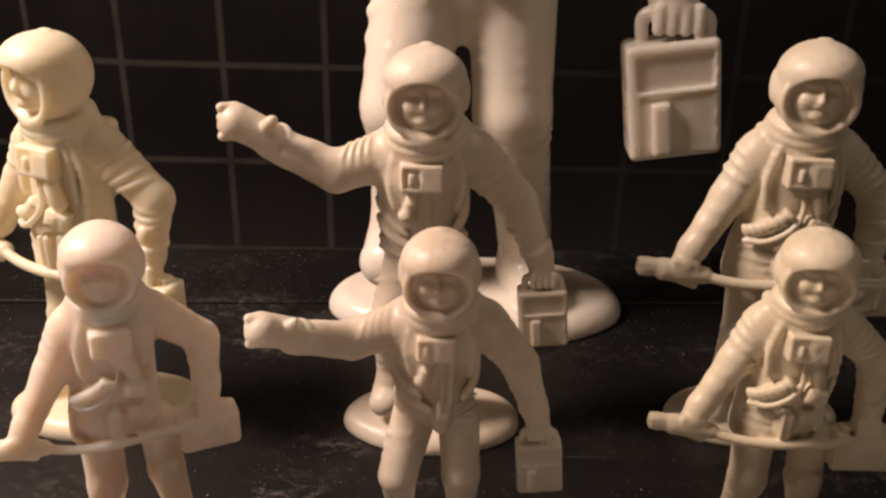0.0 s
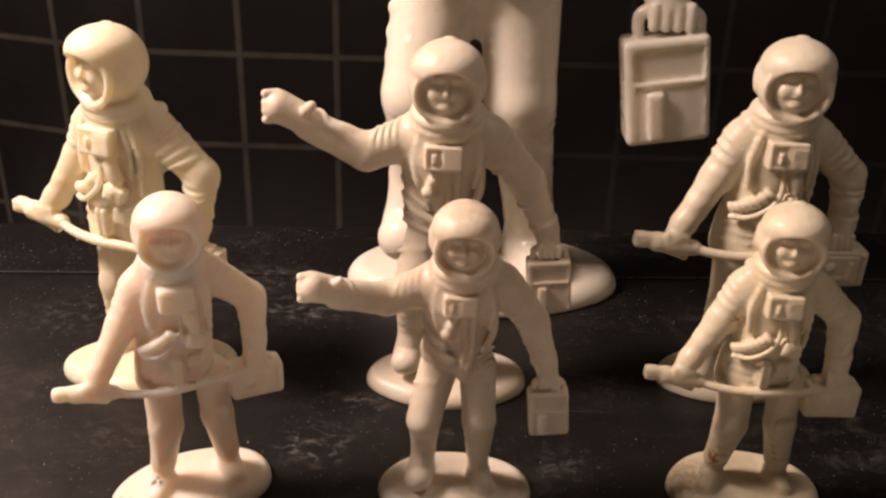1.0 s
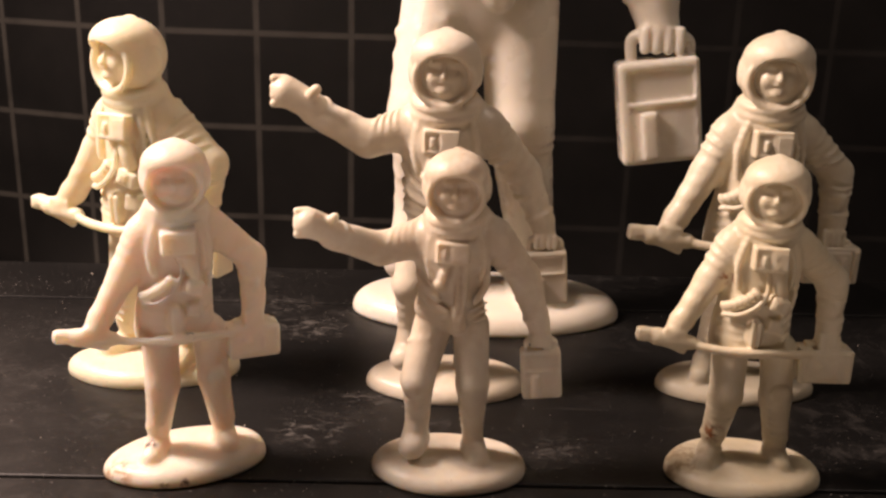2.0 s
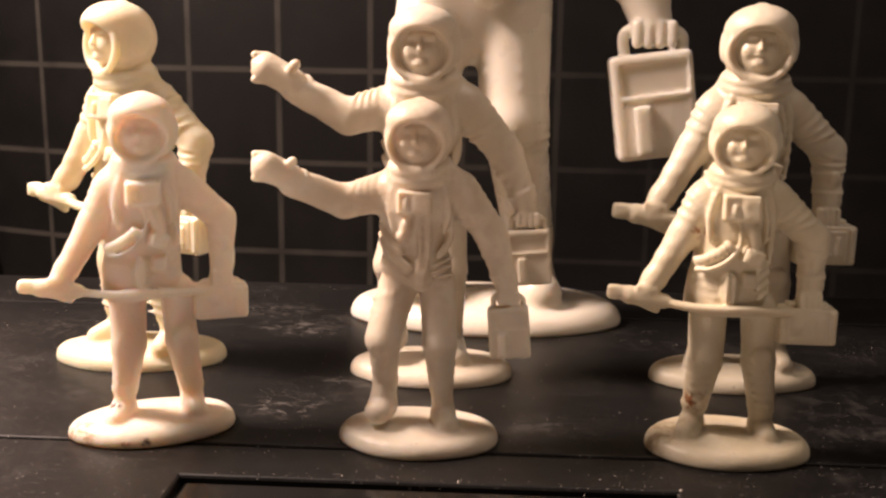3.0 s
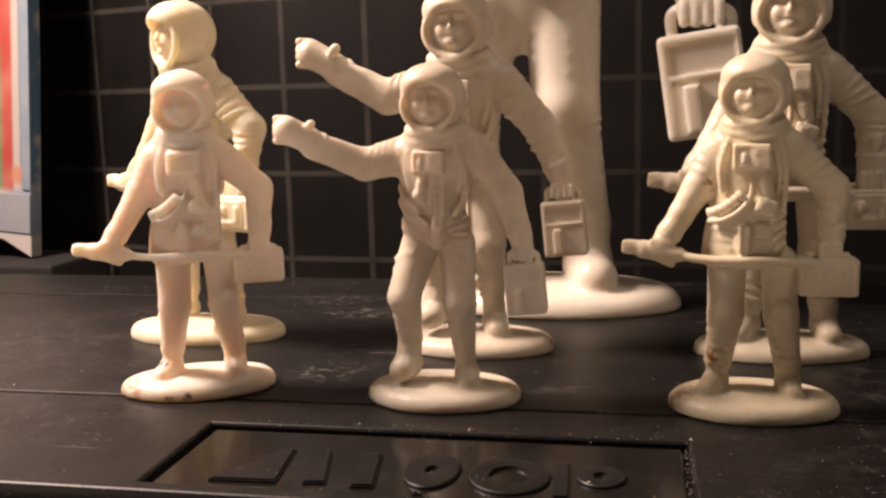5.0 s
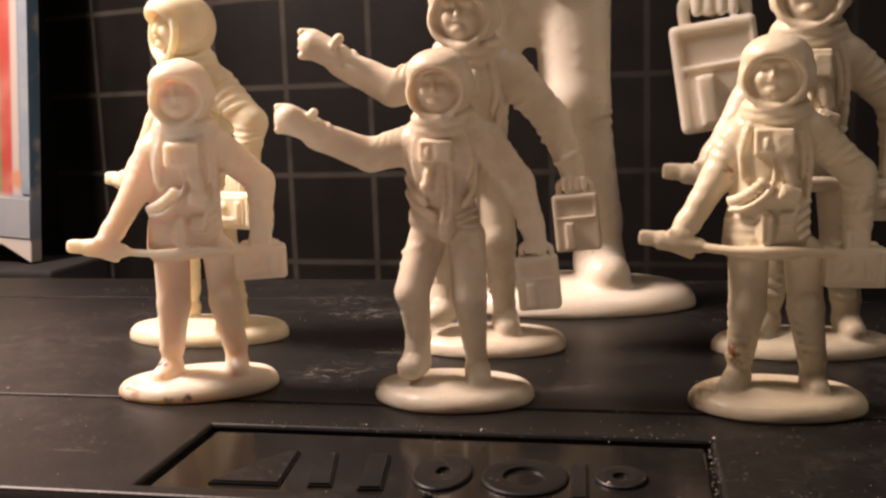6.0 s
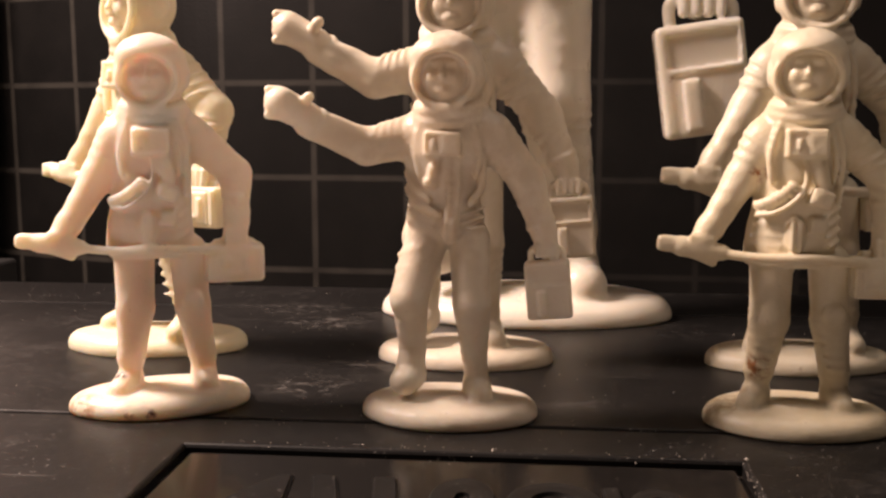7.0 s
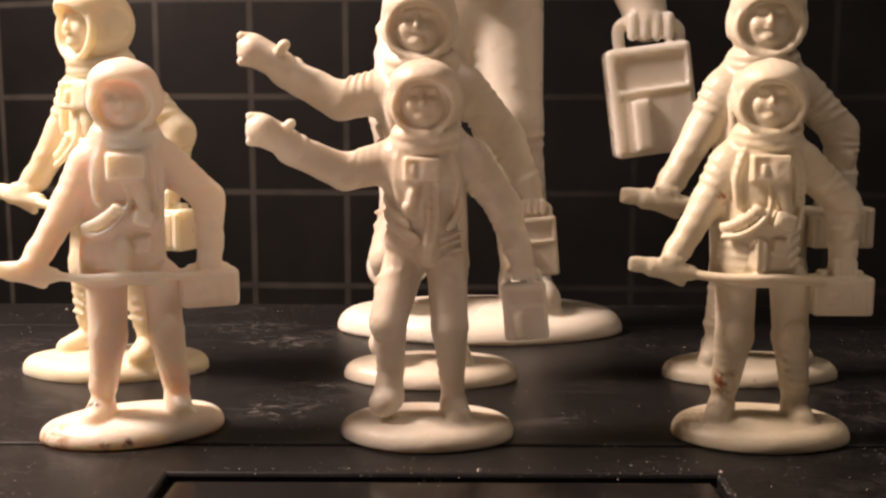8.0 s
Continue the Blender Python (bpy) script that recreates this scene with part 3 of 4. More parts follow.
    c.cord(((4.0 + sx, -2.0, 30.5), (3.9 + sx, -2.3, 27.5), (2.6 + sx, -3.1, 25.4)), 0.34, 0.5)
    c.cord(((-3.0 + sx, -2.8, 34.2), (-3.5 + sx, -2.9, 31.0), (-3.0 + sx, -3.2, 28.5)), 0.32, 0.4)
    c.cord(((3.0 + sx, -2.7, 34.2), (3.7 + sx, -2.8, 31.0), (3.2 + sx, -3.2, 28.5)), 0.32, 0.4)
    for i in range(3):
        c.limb((-4.6 + sx, -1.2, 25.6 - 1.1 * i), (-1.4 + sx, -3.4, 24.6 - 1.0 * i), 0.26, 0.15, 0.5)
        c.limb((4.2 + sx, -1.4, 25.0 - 1.1 * i), (1.8 + sx, -3.2, 24.2 - 0.9 * i), 0.26, 0.15, 0.5)
    c.block((0.0 + sx, 3.2, 30.5), (3.2, 1.4, 3.8), 0.8, 0.5)
    sculpt_helmet(c, (-0.15 + sx, -1.3, 40.5), -2, 0.75)
    return c.soften(worn).skin("astronaut_waving", MM)


def astronaut_with_tool(half_x, half_y, top=2.3, glance=-12.0, shift=0.0, spin=0.0, worn=0):
    """glance: degrees by which the head looks aside; shift, spin: of the stand under the feet."""
    c = Clay((-17.5, -9, -0.4), (14, 9, 46), 0.16)
    sculpt_base(c, half_x, half_y, top, shift, spin)
    # jacket, flaring to its hem
    c.limb((-0.8, 0.1, 20.6), (-0.1, -0.3, 31.0), 4.85, 4.4, 1.0, flat=0.74)
    c.limb((-0.8, 0.1, 19.8), (-0.8, 0.0, 22.0), 5.05, 4.8, 0.5, flat=0.76)
    c.block((-0.5, 0, 16.4), (8, 6, 2.2), 0.1, 0.4, cut=True)
    # legs
    c.limb((-2.75, 0.0, 19.0), (-2.85, -0.8, 12.4), 2.4, 2.2, 0.25)
    c.limb((-2.85, -0.8, 12.4), (-3.6, 0.1, 6.0), 2.15, 1.65, 0.5, folds=0.025, count=5)
    c.limb((-3.8, 0.2, 3.6), (-5.2, -2.4, 2.7), 1.65, 1.3, 0.7)
    c.limb((3.5, 0.0, 19.0), (3.85, -0.5, 12.4), 2.25, 2.05, 0.25)
    c.limb((3.85, -0.5, 12.4), (4.9, 0.2, 5.6), 2.1, 1.65, 0.5, folds=0.025, count=5)
    c.limb((4.95, 0.3, 3.6), (5.3, -2.3, 2.7), 1.65, 1.3, 0.7)
    for i in range(3):
        c.ring((-2.95 - 0.12 * i, -0.7 + 0.1 * i, 12.3 - 0.9 * i), 2.0 - 0.11 * i, 0.06, 0.5, (-5 + 5 * i, 6 - 5 * i, 0))
        c.ring((3.85 + 0.05 * i, -0.45 + 0.1 * i, 12.4 - 0.9 * i), 2.02 - 0.12 * i, 0.06, 0.5, (5 - 5 * i, 5 * i - 4, 0))
    c.ring((-3.7, 0.1, 6.2), 1.55, 0.14, 0.4)
    c.ring((4.85, 0.2, 5.9), 1.55, 0.14, 0.4)
    c.limb((-3.6, 0.0, 32.9), (3.8, 0.0, 32.9), 2.35, 2.35, 1.2)
    c.limb((-3.6, 0.2, 34.2), (-1.6, -0.3, 36.6), 1.5, 1.9, 0.8)
    c.limb((3.8, 0.2, 34.2), (1.8, -0.3, 36.6), 1.5, 1.9, 0.8)
    c.ring((0.0, -0.7, 36.5), 3.3, 0.55, 0.6, (8, 0, 0), 0.95)
    c.ring((0.0, -0.6, 35.6), 3.5, 0.45, 0.5, (10, 0, 0), 0.92)
    c.ring((0.0, -0.5, 34.7), 3.65, 0.38, 0.5, (12, 0, 0), 0.86)
    # arm to the tool
    c.limb((-4.3, 0.2, 32.7), (-6.6, -0.2, 28.2), 2.1, 1.85, 0.8, folds=0.04, count=4)
    c.limb((-6.6, -0.2, 28.2), (-9.8, -1.2, 22.8), 1.85, 1.5, 0.6, folds=0.03, count=4)
    for i in range(3):
        c.ring((-4.7 - 0.35 * i, 0.1, 32.3 - 0.9 * i), 1.97, 0.17, 0.3, (6, 38 - 8 * i, 0))
        c.egg((-8.0 - 0.55 * i, -1.2, 27.2 - 1.1 * i), (0.5, 0.35, 0.32), 0.3)
    c.limb((-10.0, -1.3, 22.8), (-11.0, -1.9, 21.3), 1.5, 1.25, 0.5)
    for i in range(4):
        c.limb((-12.0 + 0.75 * i, -2.7, 21.9 - 0.1 * i), (-11.8 + 0.75 * i, -2.9, 20.3), 0.40, 0.38, 0.45)
    # the tool: nozzle, body, rod
    c.limb((-14.8, -1.9, 21.1), (-12.6, -2.0, 20.9), 0.95, 0.95, 0.1)
    c.block((-15.0, -1.9, 21.1), (0.75, 0.8, 0.85), 0.3, 0.2, (0, 5, 0))
    c.limb((-13.0, -2.0, 20.8), (-8.7, -2.4, 20.2), 1.2, 0.95, 0.15)
    c.limb((-11.6, -2.1, 20.3), (-9.6, -2.2, 19.0), 0.9, 0.5, 0.3)
    c.cord(((-9.0, -2.4, 20.2), (-6.5, -3.3, 19.9), (-4.0, -3.9, 19.8), (-1.5, -4.3, 19.85), (1.0, -4.3, 19.9), (4.0, -3.8, 19.6), (6.6, -3.0, 19.3)), 0.53, 0.2)
    # bent arm to the case
    c.limb((4.6, 0.2, 32.9), (9.5, 0.6, 28.3), 2.25, 1.95, 0.8)
    c.limb((9.5, 0.6, 28.3), (9.4, -0.8, 22.6), 1.95, 1.5, 0.6, folds=0.05, count=4)
    for i in range(4):
        c.ring((5.3 + 0.85 * i, 0.25, 32.2 - 0.8 * i), 2.16 - 0.05 * i, 0.21, 0.28, (8 - 4 * i, -42 + 6 * i, 0))
    for i in range(3):
        c.ring((9.5, 0.4 - 0.25 * i, 28.0 - 0.95 * i), 1.95 - 0.1 * i, 0.16, 0.3, (10, 14 - 10 * i, 0))
    c.ring((9.4, -0.6, 23.6), 1.55, 0.25, 0.3)
    c.egg((9.6, -1.9, 25.2), (0.7, 0.5, 0.9), 0.3)
    c.limb((9.4, -0.9, 22.6), (9.1, -1.3, 20.8), 1.5, 1.5, 0.5)
    for i in range(4):
        c.limb((8.0 + 0.72 * i, -2.4, 21.6), (8.0 + 0.72 * i, -2.6, 20.1), 0.4, 0.36, 0.15)
    # the instrument box
    c.block((9.0, -1.5, 17.6), (3.45, 1.7, 2.3), 0.3, 0.05)
    c.block((8.8, -3.2, 17.6), (2.4, 0.25, 1.75), 0.15, 0.06)
    c.egg((7.8, -3.45, 18.0), (0.7, 0.4, 0.7), 0.08)
    c.block((10.2, -3.45, 17.6), (0.35, 0.25, 1.1), 0.1, 0.06)
    c.block((8.4, -3.45, 16.5), (1.2, 0.2, 0.25), 0.1, 0.06)
    c.block((11.8, -3.15, 17.6), (0.3, 0.3, 2.0), 0.1, 0.06)
    c.block((9.0, -1.2, 20.0), (2.6, 0.8, 0.5), 0.25, 0.2)
    # chest pack, hose and pouches
    c.block((-0.4, -4.0, 32.4), (2.2, 0.9, 1.55), 0.15, 0.12, (-6, 0, -4))
    c.block((-1.35, -4.95, 32.5), (0.8, 0.25, 1.05), 0.1, 0.08, (-6, 0, -4), cut=True)
    c.block((-1.3, -4.8, 32.3), (0.28, 0.25, 0.6), 0.1, 0.08, (-6, 0, -4))
    c.block((0.75, -4.95, 32.3), (0.95, 0.15, 1.2), 0.1, 0.08, (-6, 0, -4))
    # a ribbed pouch slung aslant with its hose looping under it
    for i in range(7):
        t = i / 6
        c.egg((-5.0 + 3.5 * t, -2.5 - 1.9 * t + 0.3 * t * t, 25.4 + 0.9 * t + 1.5 * t * t), (0.45, 0.78, 0.84), 0.32, (0, -30 - 25 * t, 0))
    c.cord(((-0.5, -3.9, 31.0), (-0.3, -4.3, 29.4), (-0.5, -4.5, 27.6), (-1.6, -4.6, 26.1), (-3.4, -4.1, 24.9), (-5.2, -2.9, 24.5)), 0.30, 0.2)
    # a stout ribbed hose to a small connector box
    c.cord(((0.7, -3.8, 31.0), (1.0, -4.1, 29.6), (1.5, -4.1, 28.0)), 0.75, 0.3, folds=0.11)
    c.block((1.3, -4.3, 26.5), (1.25, 0.75, 0.95), 0.2, 0.15, (0, 18, 4))
    c.block((1.0, -5.0, 26.6), (0.5, 0.25, 0.55), 0.12, 0.1, (0, 18, 4))
    # the fly with two hanging straps, and a flat pocket beside it
    c.egg((-1.1, -3.75, 22.4), (1.15, 0.7, 2.1), 0.3)
    for side in (-1, 1):
        c.limb((-1.1 + 0.42 * side, -4.35, 23.9), (-1.1 + 0.36 * side, -4.35, 20.9), 0.34, 0.30, 0.12)
    c.block((1.2, -3.7, 23.4), (0.9, 0.5, 1.0), 0.25, 0.35, (0, 6, 6))
    # edges of the vest, and cloth pulled in folds round the waist
    c.cord(((-3.0, -2.6, 34.4), (-3.9, -2.7, 31.0), (-3.7, -3.0, 28.2)), 0.32, 0.5)
    c.cord(((2.9, -2.6, 34.4), (3.7, -2.6, 31.0), (3.5, -2.8, 26.0)), 0.32, 0.5)
    c.cord(((2.1, -3.0, 34.0), (2.9, -3.2, 31.0), (2.8, -3.2, 28.0)), 0.22, 0.4)
    for i in range(4):
        c.limb((3.9, -1.8, 25.4 - 1.25 * i), (1.9 + 0.2 * i, -3.6, 24.2 - 1.1 * i), 0.18, 0.10, 0.8)
    for i in range(3):
        c.limb((-5.2, -1.6, 23.6 - 1.2 * i), (-2.6, -3.5, 23.3 - 1.1 * i), 0.20, 0.10, 0.4)
    # creased knees and calves
    for i in range(4):
        c.limb((-4.2 - 0.12 * i, -1.75, 10.6 - 1.15 * i), (-2.3 - 0.12 * i, -2.3, 10.2 - 1.1 * i), 0.12, 0.08, 0.7)
        c.limb((2.7 + 0.12 * i, -1.9, 10.5 - 1.15 * i), (5.2 + 0.10 * i, -1.6, 10.1 - 1.1 * i), 0.12, 0.08, 0.7)
    for side in (-2.9, 3.8):
        c.egg((side, -2.55, 13.4), (1.35, 0.45, 1.25), 0.4)
    c.block((0.0, 3.0, 30.8), (3.4, 1.5, 4.2), 0.8, 0.5)
    sculpt_helmet(c, (0.05, -1.0, 40.6), glance, 0.35)
    return c.soften(worn).skin("astronaut_with_tool", MM)


# ---- the large structure ----
CASE_TURN = pose(0, 0, 0, 0, 0, 1.6)
top = tagged(new("case_lid"), "scuffed black plastic case lid with a recessed glossy badge", "case lid")
top.matrix_world = CASE_TURN
X0, X1 = -0.26, 0.24
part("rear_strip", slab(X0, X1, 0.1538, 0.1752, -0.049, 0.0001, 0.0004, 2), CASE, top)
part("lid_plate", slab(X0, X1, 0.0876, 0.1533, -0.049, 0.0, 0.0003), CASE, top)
part("groove_floor", slab(X0 + 0.004, X1 - 0.004, 0.0570, 0.1700, -0.050, -0.0016), PANEL, top)


def framed_plate(x0, x1, y0, y1, hx0, hx1, hy0, hy1, z0, z1, bevel):
    """A plate with a rectangular opening right through it, its upper edges softened."""
    bm = bmesh.new()
    loops = {}
    for z in (z0, z1):
        loops[z] = ([bm.verts.new((x, y, z)) for x, y in ((x0, y0), (x1, y0), (x1, y1), (x0, y1))],
                    [bm.verts.new((x, y, z)) for x, y in ((hx0, hy0), (hx1, hy0), (hx1, hy1), (hx0, hy1))])
    for i in range(4):
        j = (i + 1) % 4
        bm.faces.new((loops[z1][0][i], loops[z1][0][j], loops[z1][1][j], loops[z1][1][i]))
        bm.faces.new((loops[z0][0][j], loops[z0][0][i], loops[z0][1][i], loops[z0][1][j]))
        bm.faces.new((loops[z0][0][i], loops[z0][0][j], loops[z1][0][j], loops[z1][0][i]))
        bm.faces.new((loops[z0][1][j], loops[z0][1][i], loops[z1][1][i], loops[z1][1][j]))
    bm.normal_update()
    edges = [e for e in bm.edges if min(v.co.z for v in e.verts) > z1 - 1e-6 and e.calc_face_angle(0) > 0.5]
    bmesh.ops.bevel(bm, geom=edges, offset=bevel, segments=2, affect="EDGES", profile=0.5)
    return bm


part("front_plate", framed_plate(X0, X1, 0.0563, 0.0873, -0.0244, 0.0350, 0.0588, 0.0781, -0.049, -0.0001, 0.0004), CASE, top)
badge = part("badge_panel", slab(-0.0236, 0.0342, 0.0594, 0.0773, -0.010, -0.0007, 0.0003), PANEL, top, "glossy black recessed badge panel")


def raised_shape(corners, z0, z1, bevel=0.0003):
    """A flat raised shape with softened edges, from its outline."""
    bm = bmesh.new()
    rim = [bm.verts.new((x * MM, y * MM, z0 * MM)) for x, y in corners]
    face = bm.faces.new(rim)
    up = bmesh.ops.extrude_face_region(bm, geom=[face])["geom"]
    for v in (g for g in up if isinstance(g, bmesh.types.BMVert)):
        v.co.z = z1 * MM
    bmesh.ops.recalc_face_normals(bm, faces=bm.faces[:])
    bmesh.ops.bevel(bm, geom=[e for e in bm.edges if min(v.co.z for v in e.verts) > (z1 - 0.01) * MM], offset=bevel, segments=2, affect="EDGES")
    return bm


def raised_oval(cx, cy, rx, ry, hole=0.0):
    """A raised oval, or an oval band where it has a hole."""
    bm = bmesh.new()
    rings = []
    profile = ((1.0, -0.75), (0.975, -0.40), (0.93, -0.28), (0.5 + 0.5 * hole, -0.25), (hole * 1.08, -0.31), (hole, -0.75))
    for k, z in profile:
        rings.append([bm.verts.new(((cx + rx * k * math.cos(a)) * MM, (cy + ry * k * math.sin(a)) * MM, z * MM)) for a in (i * math.tau / 40 for i in range(40))])
    for lower, upper in zip(rings, rings[1:]):
        for i in range(40):
            bm.faces.new((lower[i], lower[(i + 1) % 40], upper[(i + 1) % 40], upper[i]))
    return bm


for outline in (((-17.4, 61.0), (-9.6, 61.2), (-10.6, 71.0), (-12.0, 70.9)),
                ((-6.6, 61.3), (-4.0, 61.5), (-6.2, 71.0), (-8.8, 71.0)), ((-1.2, 61.0), (1.4, 61.3), (-0.1, 71.0), (-2.5, 70.9)),
                ((20.4, 60.7), (22.2, 60.9), (21.7, 70.3), (20.0, 70.1))):
    part("raised_mark", raised_shape(outline, -0.75, -0.24, 0.00022), CASE, badge)
for cx, cy, rx, ry, hole in ((6.7, 66.5, 3.2, 5.0, 0.22), (15.4, 66.1, 4.6, 5.1, 0.46), (25.2, 67.1, 2.7, 3.0, 0.30)):
    part("raised_mark", raised_oval(cx, cy, rx, ry, hole), CASE, badge)
# a small pip below the marks
part("raised_mark", raised_oval(6.4, 59.9, 0.55, 0.42, 0.45), CASE, badge)

tagged(part("tabletop", slab(-0.9, 0.9, -0.45, 0.75, -0.075, -0.050, 0.003), TABLE), "plain white tabletop under the case lid", "tabletop", kind="structure")
tagged(part("desk_base", slab(-0.8, 0.8, -0.38, 0.70, -0.760, -0.075, 0.004), plain("grey_desk_paint", (0.30, 0.28, 0.26), (0.26, 0.24, 0.22), 0.5, 12)), "plain grey desk body carrying the white top", "desk")
PLASTER = plain("dim_plaster", (0.52, 0.48, 0.43), (0.46, 0.42, 0.37), 0.85, 6)
for name, box, material, label in (
        ("floor", (-2.1, 2.1, -2.1, 2.1, -0.80, -0.76), plain("brown_floorboards", (0.16, 0.09, 0.05), (0.10, 0.055, 0.03), 0.5, 8), "dim brown floor"),
        ("ceiling", (-2.1, 2.1, -2.1, 2.1, 1.62, 1.70), PLASTER, "plain pale ceiling"),
        ("wall_north", (-2.1, 2.1, 2.0, 2.1, -0.76, 1.62), PLASTER, "plain pale wall"),
        ("wall_south", (-2.1, 2.1, -2.1, -2.0, -0.76, 1.62), PLASTER, "plain pale wall"),
        ("wall_east", (2.0, 2.1, -2.0, 2.0, -0.76, 1.62), PLASTER, "plain pale wall"),
        ("wall_west", (-2.1, -2.0, -2.0, 2.0, -0.76, 1.62), PLASTER, "plain pale wall")):
    tagged(part(name, slab(*box), material), label, name.split("_")[0], kind="structure")
pad = tagged(part("white_board", slab(-0.30, 0.32, -0.30, 0.0540, -0.0495, -0.0013, 0.0006), TABLE), "plain white board lying in front of the case", "white board")


def bent_sheet(left, right, low, high, thick):
    """A stood-up sheet that runs straight and then curls away at its left end; its UVs are metres along and up it."""
    rows, x, y, along = [], right, 0.0, right
    while along > left:
        rows.append((x, y, along))
        bend = math.atan(min(0.3, 11.0 * max(0.0, -0.040 - x)))
        x, y, along = x - 0.004 * math.cos(bend), y + 0.004 * math.sin(bend), along - 0.004
    verts, faces, flat = [], [], []
    for x, y, along in rows:
        for d, z in ((0, low), (0, high), (thick, high), (thick, low)):
            verts.append((x, y + d, z))
            flat.append((along, z))
    for i in range(len(rows) - 1):
        for k in range(4):
            a, b = 4 * i + k, 4 * i + (k + 1) % 4
            faces.append((a, b, b + 4, a + 4))
    end = 4 * (len(rows) - 1)
    faces += [(3, 2, 1, 0), (end, end + 1, end + 2, end + 3)]
    me = mesh_from("grid_backdrop", verts, faces)
    layer = me.uv_layers.new(name="along")
    for loop in me.loops:
        layer.data[loop.index].uv = flat[loop.vertex_index]
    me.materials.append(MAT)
    return me


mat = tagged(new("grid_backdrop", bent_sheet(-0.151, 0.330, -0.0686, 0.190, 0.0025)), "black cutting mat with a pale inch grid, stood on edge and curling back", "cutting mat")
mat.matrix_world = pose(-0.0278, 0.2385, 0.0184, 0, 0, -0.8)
tagged(part("backing_board", slab(-0.45, 0.40, 0.300, 0.312, -0.050, 0.30, 0.001), BOARD), "matt black board standing behind the mat", "board")

# ---- things ----
def toy(mesh, material, x, y, turn, size, label):
    mesh.materials.append(IVORY[material])
    ob = new("toy_astronaut", mesh)
    ob.matrix_world = pose(x * MM, y * MM, 0.0, 0, 0, turn) @ Matrix.Scale(size, 4)
    return tagged(ob, label, "toy figure", "toy astronauts")


toy(astronaut_waving(10.5, 7.3, worn=2), "front_grey", 0.8, 91.4, 0, 1.0, "small greyish ivory plastic toy astronaut waving, carrying a case")
toy(astronaut_with_tool(10.5, 7.5, shift=0.7, worn=1), "front_cream", 40.3, 92.7, 0, 1.0, "small cream plastic toy astronaut with a rusty ankle, holding a tool")
toy(astronaut_with_tool(10.8, 7.0, worn=5), "front_pink", -34.7, 91.0, 24, 1.0, "small pinkish ivory plastic toy astronaut with a grubby base")
toy(astronaut_waving(10.1, 6.2, 2.0, (-1.8, 5.0, 0.6), -1.1, step=0.8, stand=0.4), "back_ivory", 0.2, 118.3, 0, 1.27, "medium ivory plastic toy astronaut waving, carrying a case")
toy(astronaut_with_tool(10.1, 5.6, 2.0), "back_cream", 47.4, 120.7, 3, 1.285, "medium pale cream plastic toy astronaut holding a tool and box")
toy(astronaut_with_tool(10.9, 6.3, 2.1, -17.0, spin=25.0), "back_yellow", -47.8, 120.3, -21, 1.27, "medium yellowed cream plastic toy astronaut holding a tool and box")
toy(astronaut_waving(9.4, 5.2, 1.55, aside=-0.6, lean=-8.0, step=0.1, stand=-0.6, plant=0.9, hang=(-1.15, -0.7), low=3.2, cuffs=True), "giant", 7.7, 152.7, 0, 2.75, "large glossy white plastic toy astronaut carrying a case, towering behind")

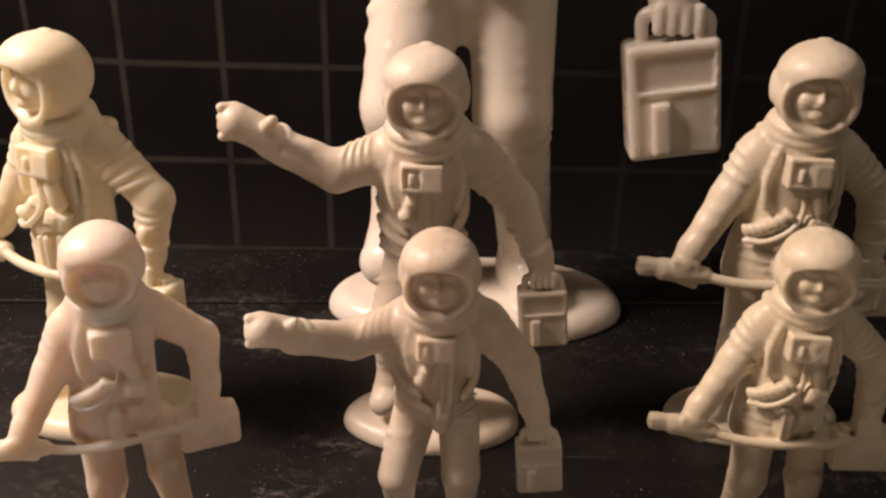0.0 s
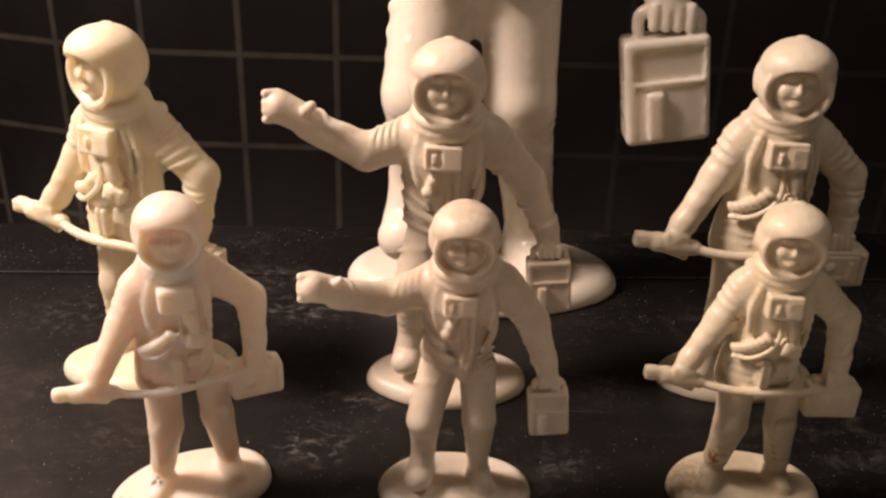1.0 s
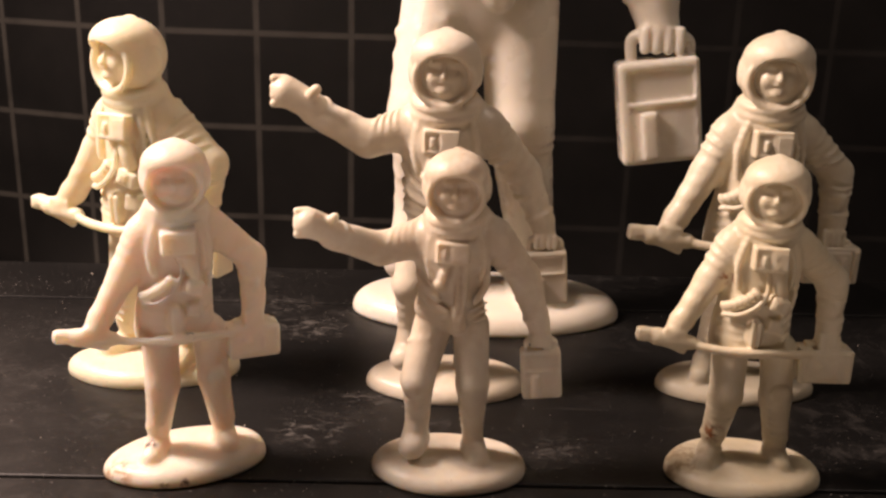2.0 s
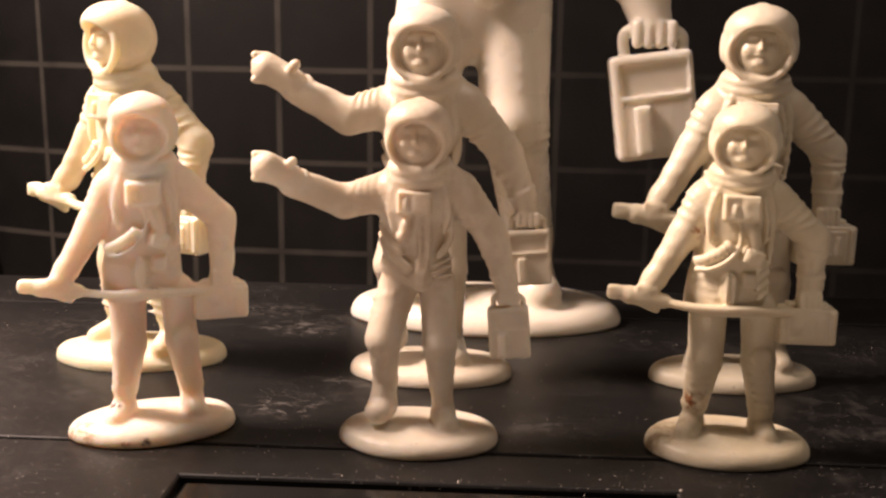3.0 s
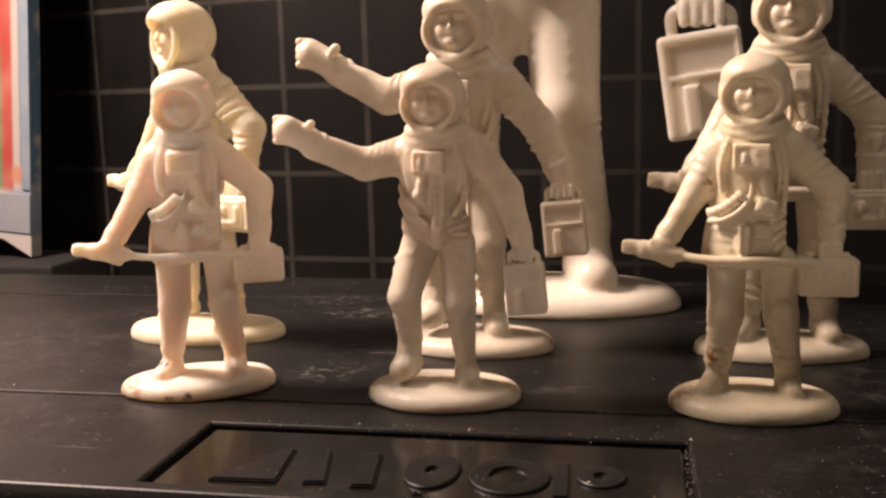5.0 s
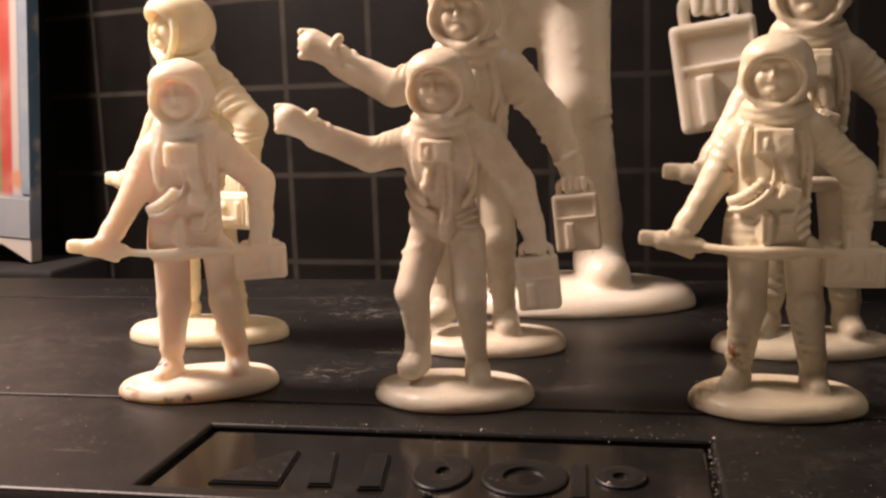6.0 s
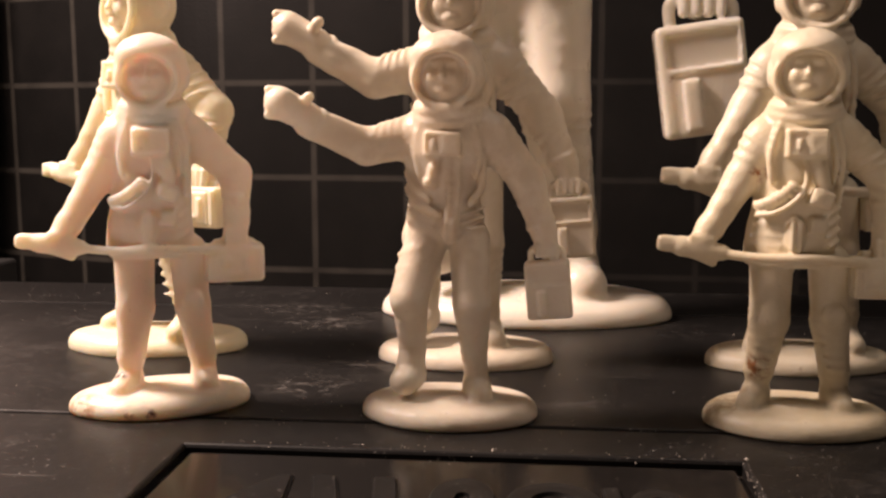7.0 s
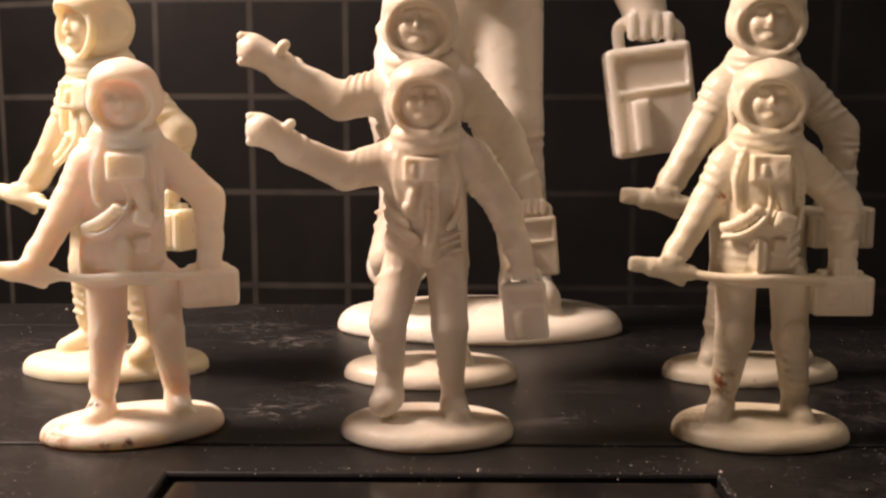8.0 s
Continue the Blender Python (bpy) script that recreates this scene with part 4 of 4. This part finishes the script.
bm = bmesh.new()
rim = [bm.verts.new((x * MM, 0.0, z * MM)) for x, z in ((0, 0), (0.4, 60), (0, 160), (-110, 160), (-110, 5), (-11, 5))]
sheet = bmesh.ops.extrude_face_region(bm, geom=[bm.faces.new(rim)])["geom"]
for v in (g for g in sheet if isinstance(g, bmesh.types.BMVert)):
    v.co.y = 0.005
bmesh.ops.recalc_face_normals(bm, faces=bm.faces[:])
bmesh.ops.bevel(bm, geom=bm.edges[:], offset=0.0005, segments=2, affect="EDGES", profile=0.5)
card = tagged(new("picture_box"), "blue-edged printed picture box with red and green artwork", "picture box")
part("printed_front", bm, CARD, card)
BLUE = plain("worn_blue_print", (0.09, 0.18, 0.28), (0.40, 0.42, 0.42), 0.45, 70)
part("blue_border", slab(-0.0028, 0.0004, -0.0005, 0.0, 0.0215, 0.159, 0.0002), BLUE, card, "worn blue printed border strip")
part("bottom_flap", slab(-0.1095, 0.0, -0.0004, 0.0, 0.0078, 0.0200, 0.0001), plain("pale_blue_print", (0.20, 0.26, 0.33), (0.40, 0.39, 0.37), 0.45, 60), card, "pale blue printed flap")
card.matrix_world = pose(-0.1643, 0.236, -0.0075, -2, 3.5, -6)
stand = tagged(part("box_stand", slab(-0.32, -0.150, 0.225, 0.2555, -0.050, -0.0078, 0.001), BOARD), "matt black block under the picture box", "stand")

# crumbs and dust on the lid
rng = random.Random(7)
verts, faces = [], []
for i in range(520):
    if 230 <= i < 340:
        x, y = (rng.uniform(0.0322, 0.0332), rng.uniform(0.060, 0.079)) if i < 290 else (rng.uniform(-0.024, 0.033), rng.gauss(0.0782, 0.0004))
        y += 0.028 * x * (i >= 290)
    elif i < 60:
        x, y = rng.gauss(-0.006, 0.010), rng.gauss(0.092, 0.006)
    else:
        x, y = rng.uniform(-0.10, 0.08), rng.uniform(0.058, 0.170)
    size = rng.uniform(0.00004, 0.0001) if rng.random() < 0.96 else rng.uniform(0.00015, 0.0003)
    first = len(verts)
    for dx, dy, dz in ((1, 0, 0), (0, 1, 0), (-1, 0, 0), (0, -1, 0), (0, 0, 1), (0, 0, -1)):
        k = size * rng.uniform(0.6, 1.3)
        verts.append((x + dx * k, y + dy * k, 0.0003 + size * 0.4 + dz * k))
    for a, b in ((0, 1), (1, 2), (2, 3), (3, 0)):
        faces += [(first + a, first + b, first + 4), (first + b, first + a, first + 5)]
crumbs = mesh_from("crumbs", verts, faces)
crumbs.materials.append(CRUMB)
tagged(new("crumbs", crumbs), "pale dust specks and crumbs strewn over the black lid", "crumbs", kind="stuff")
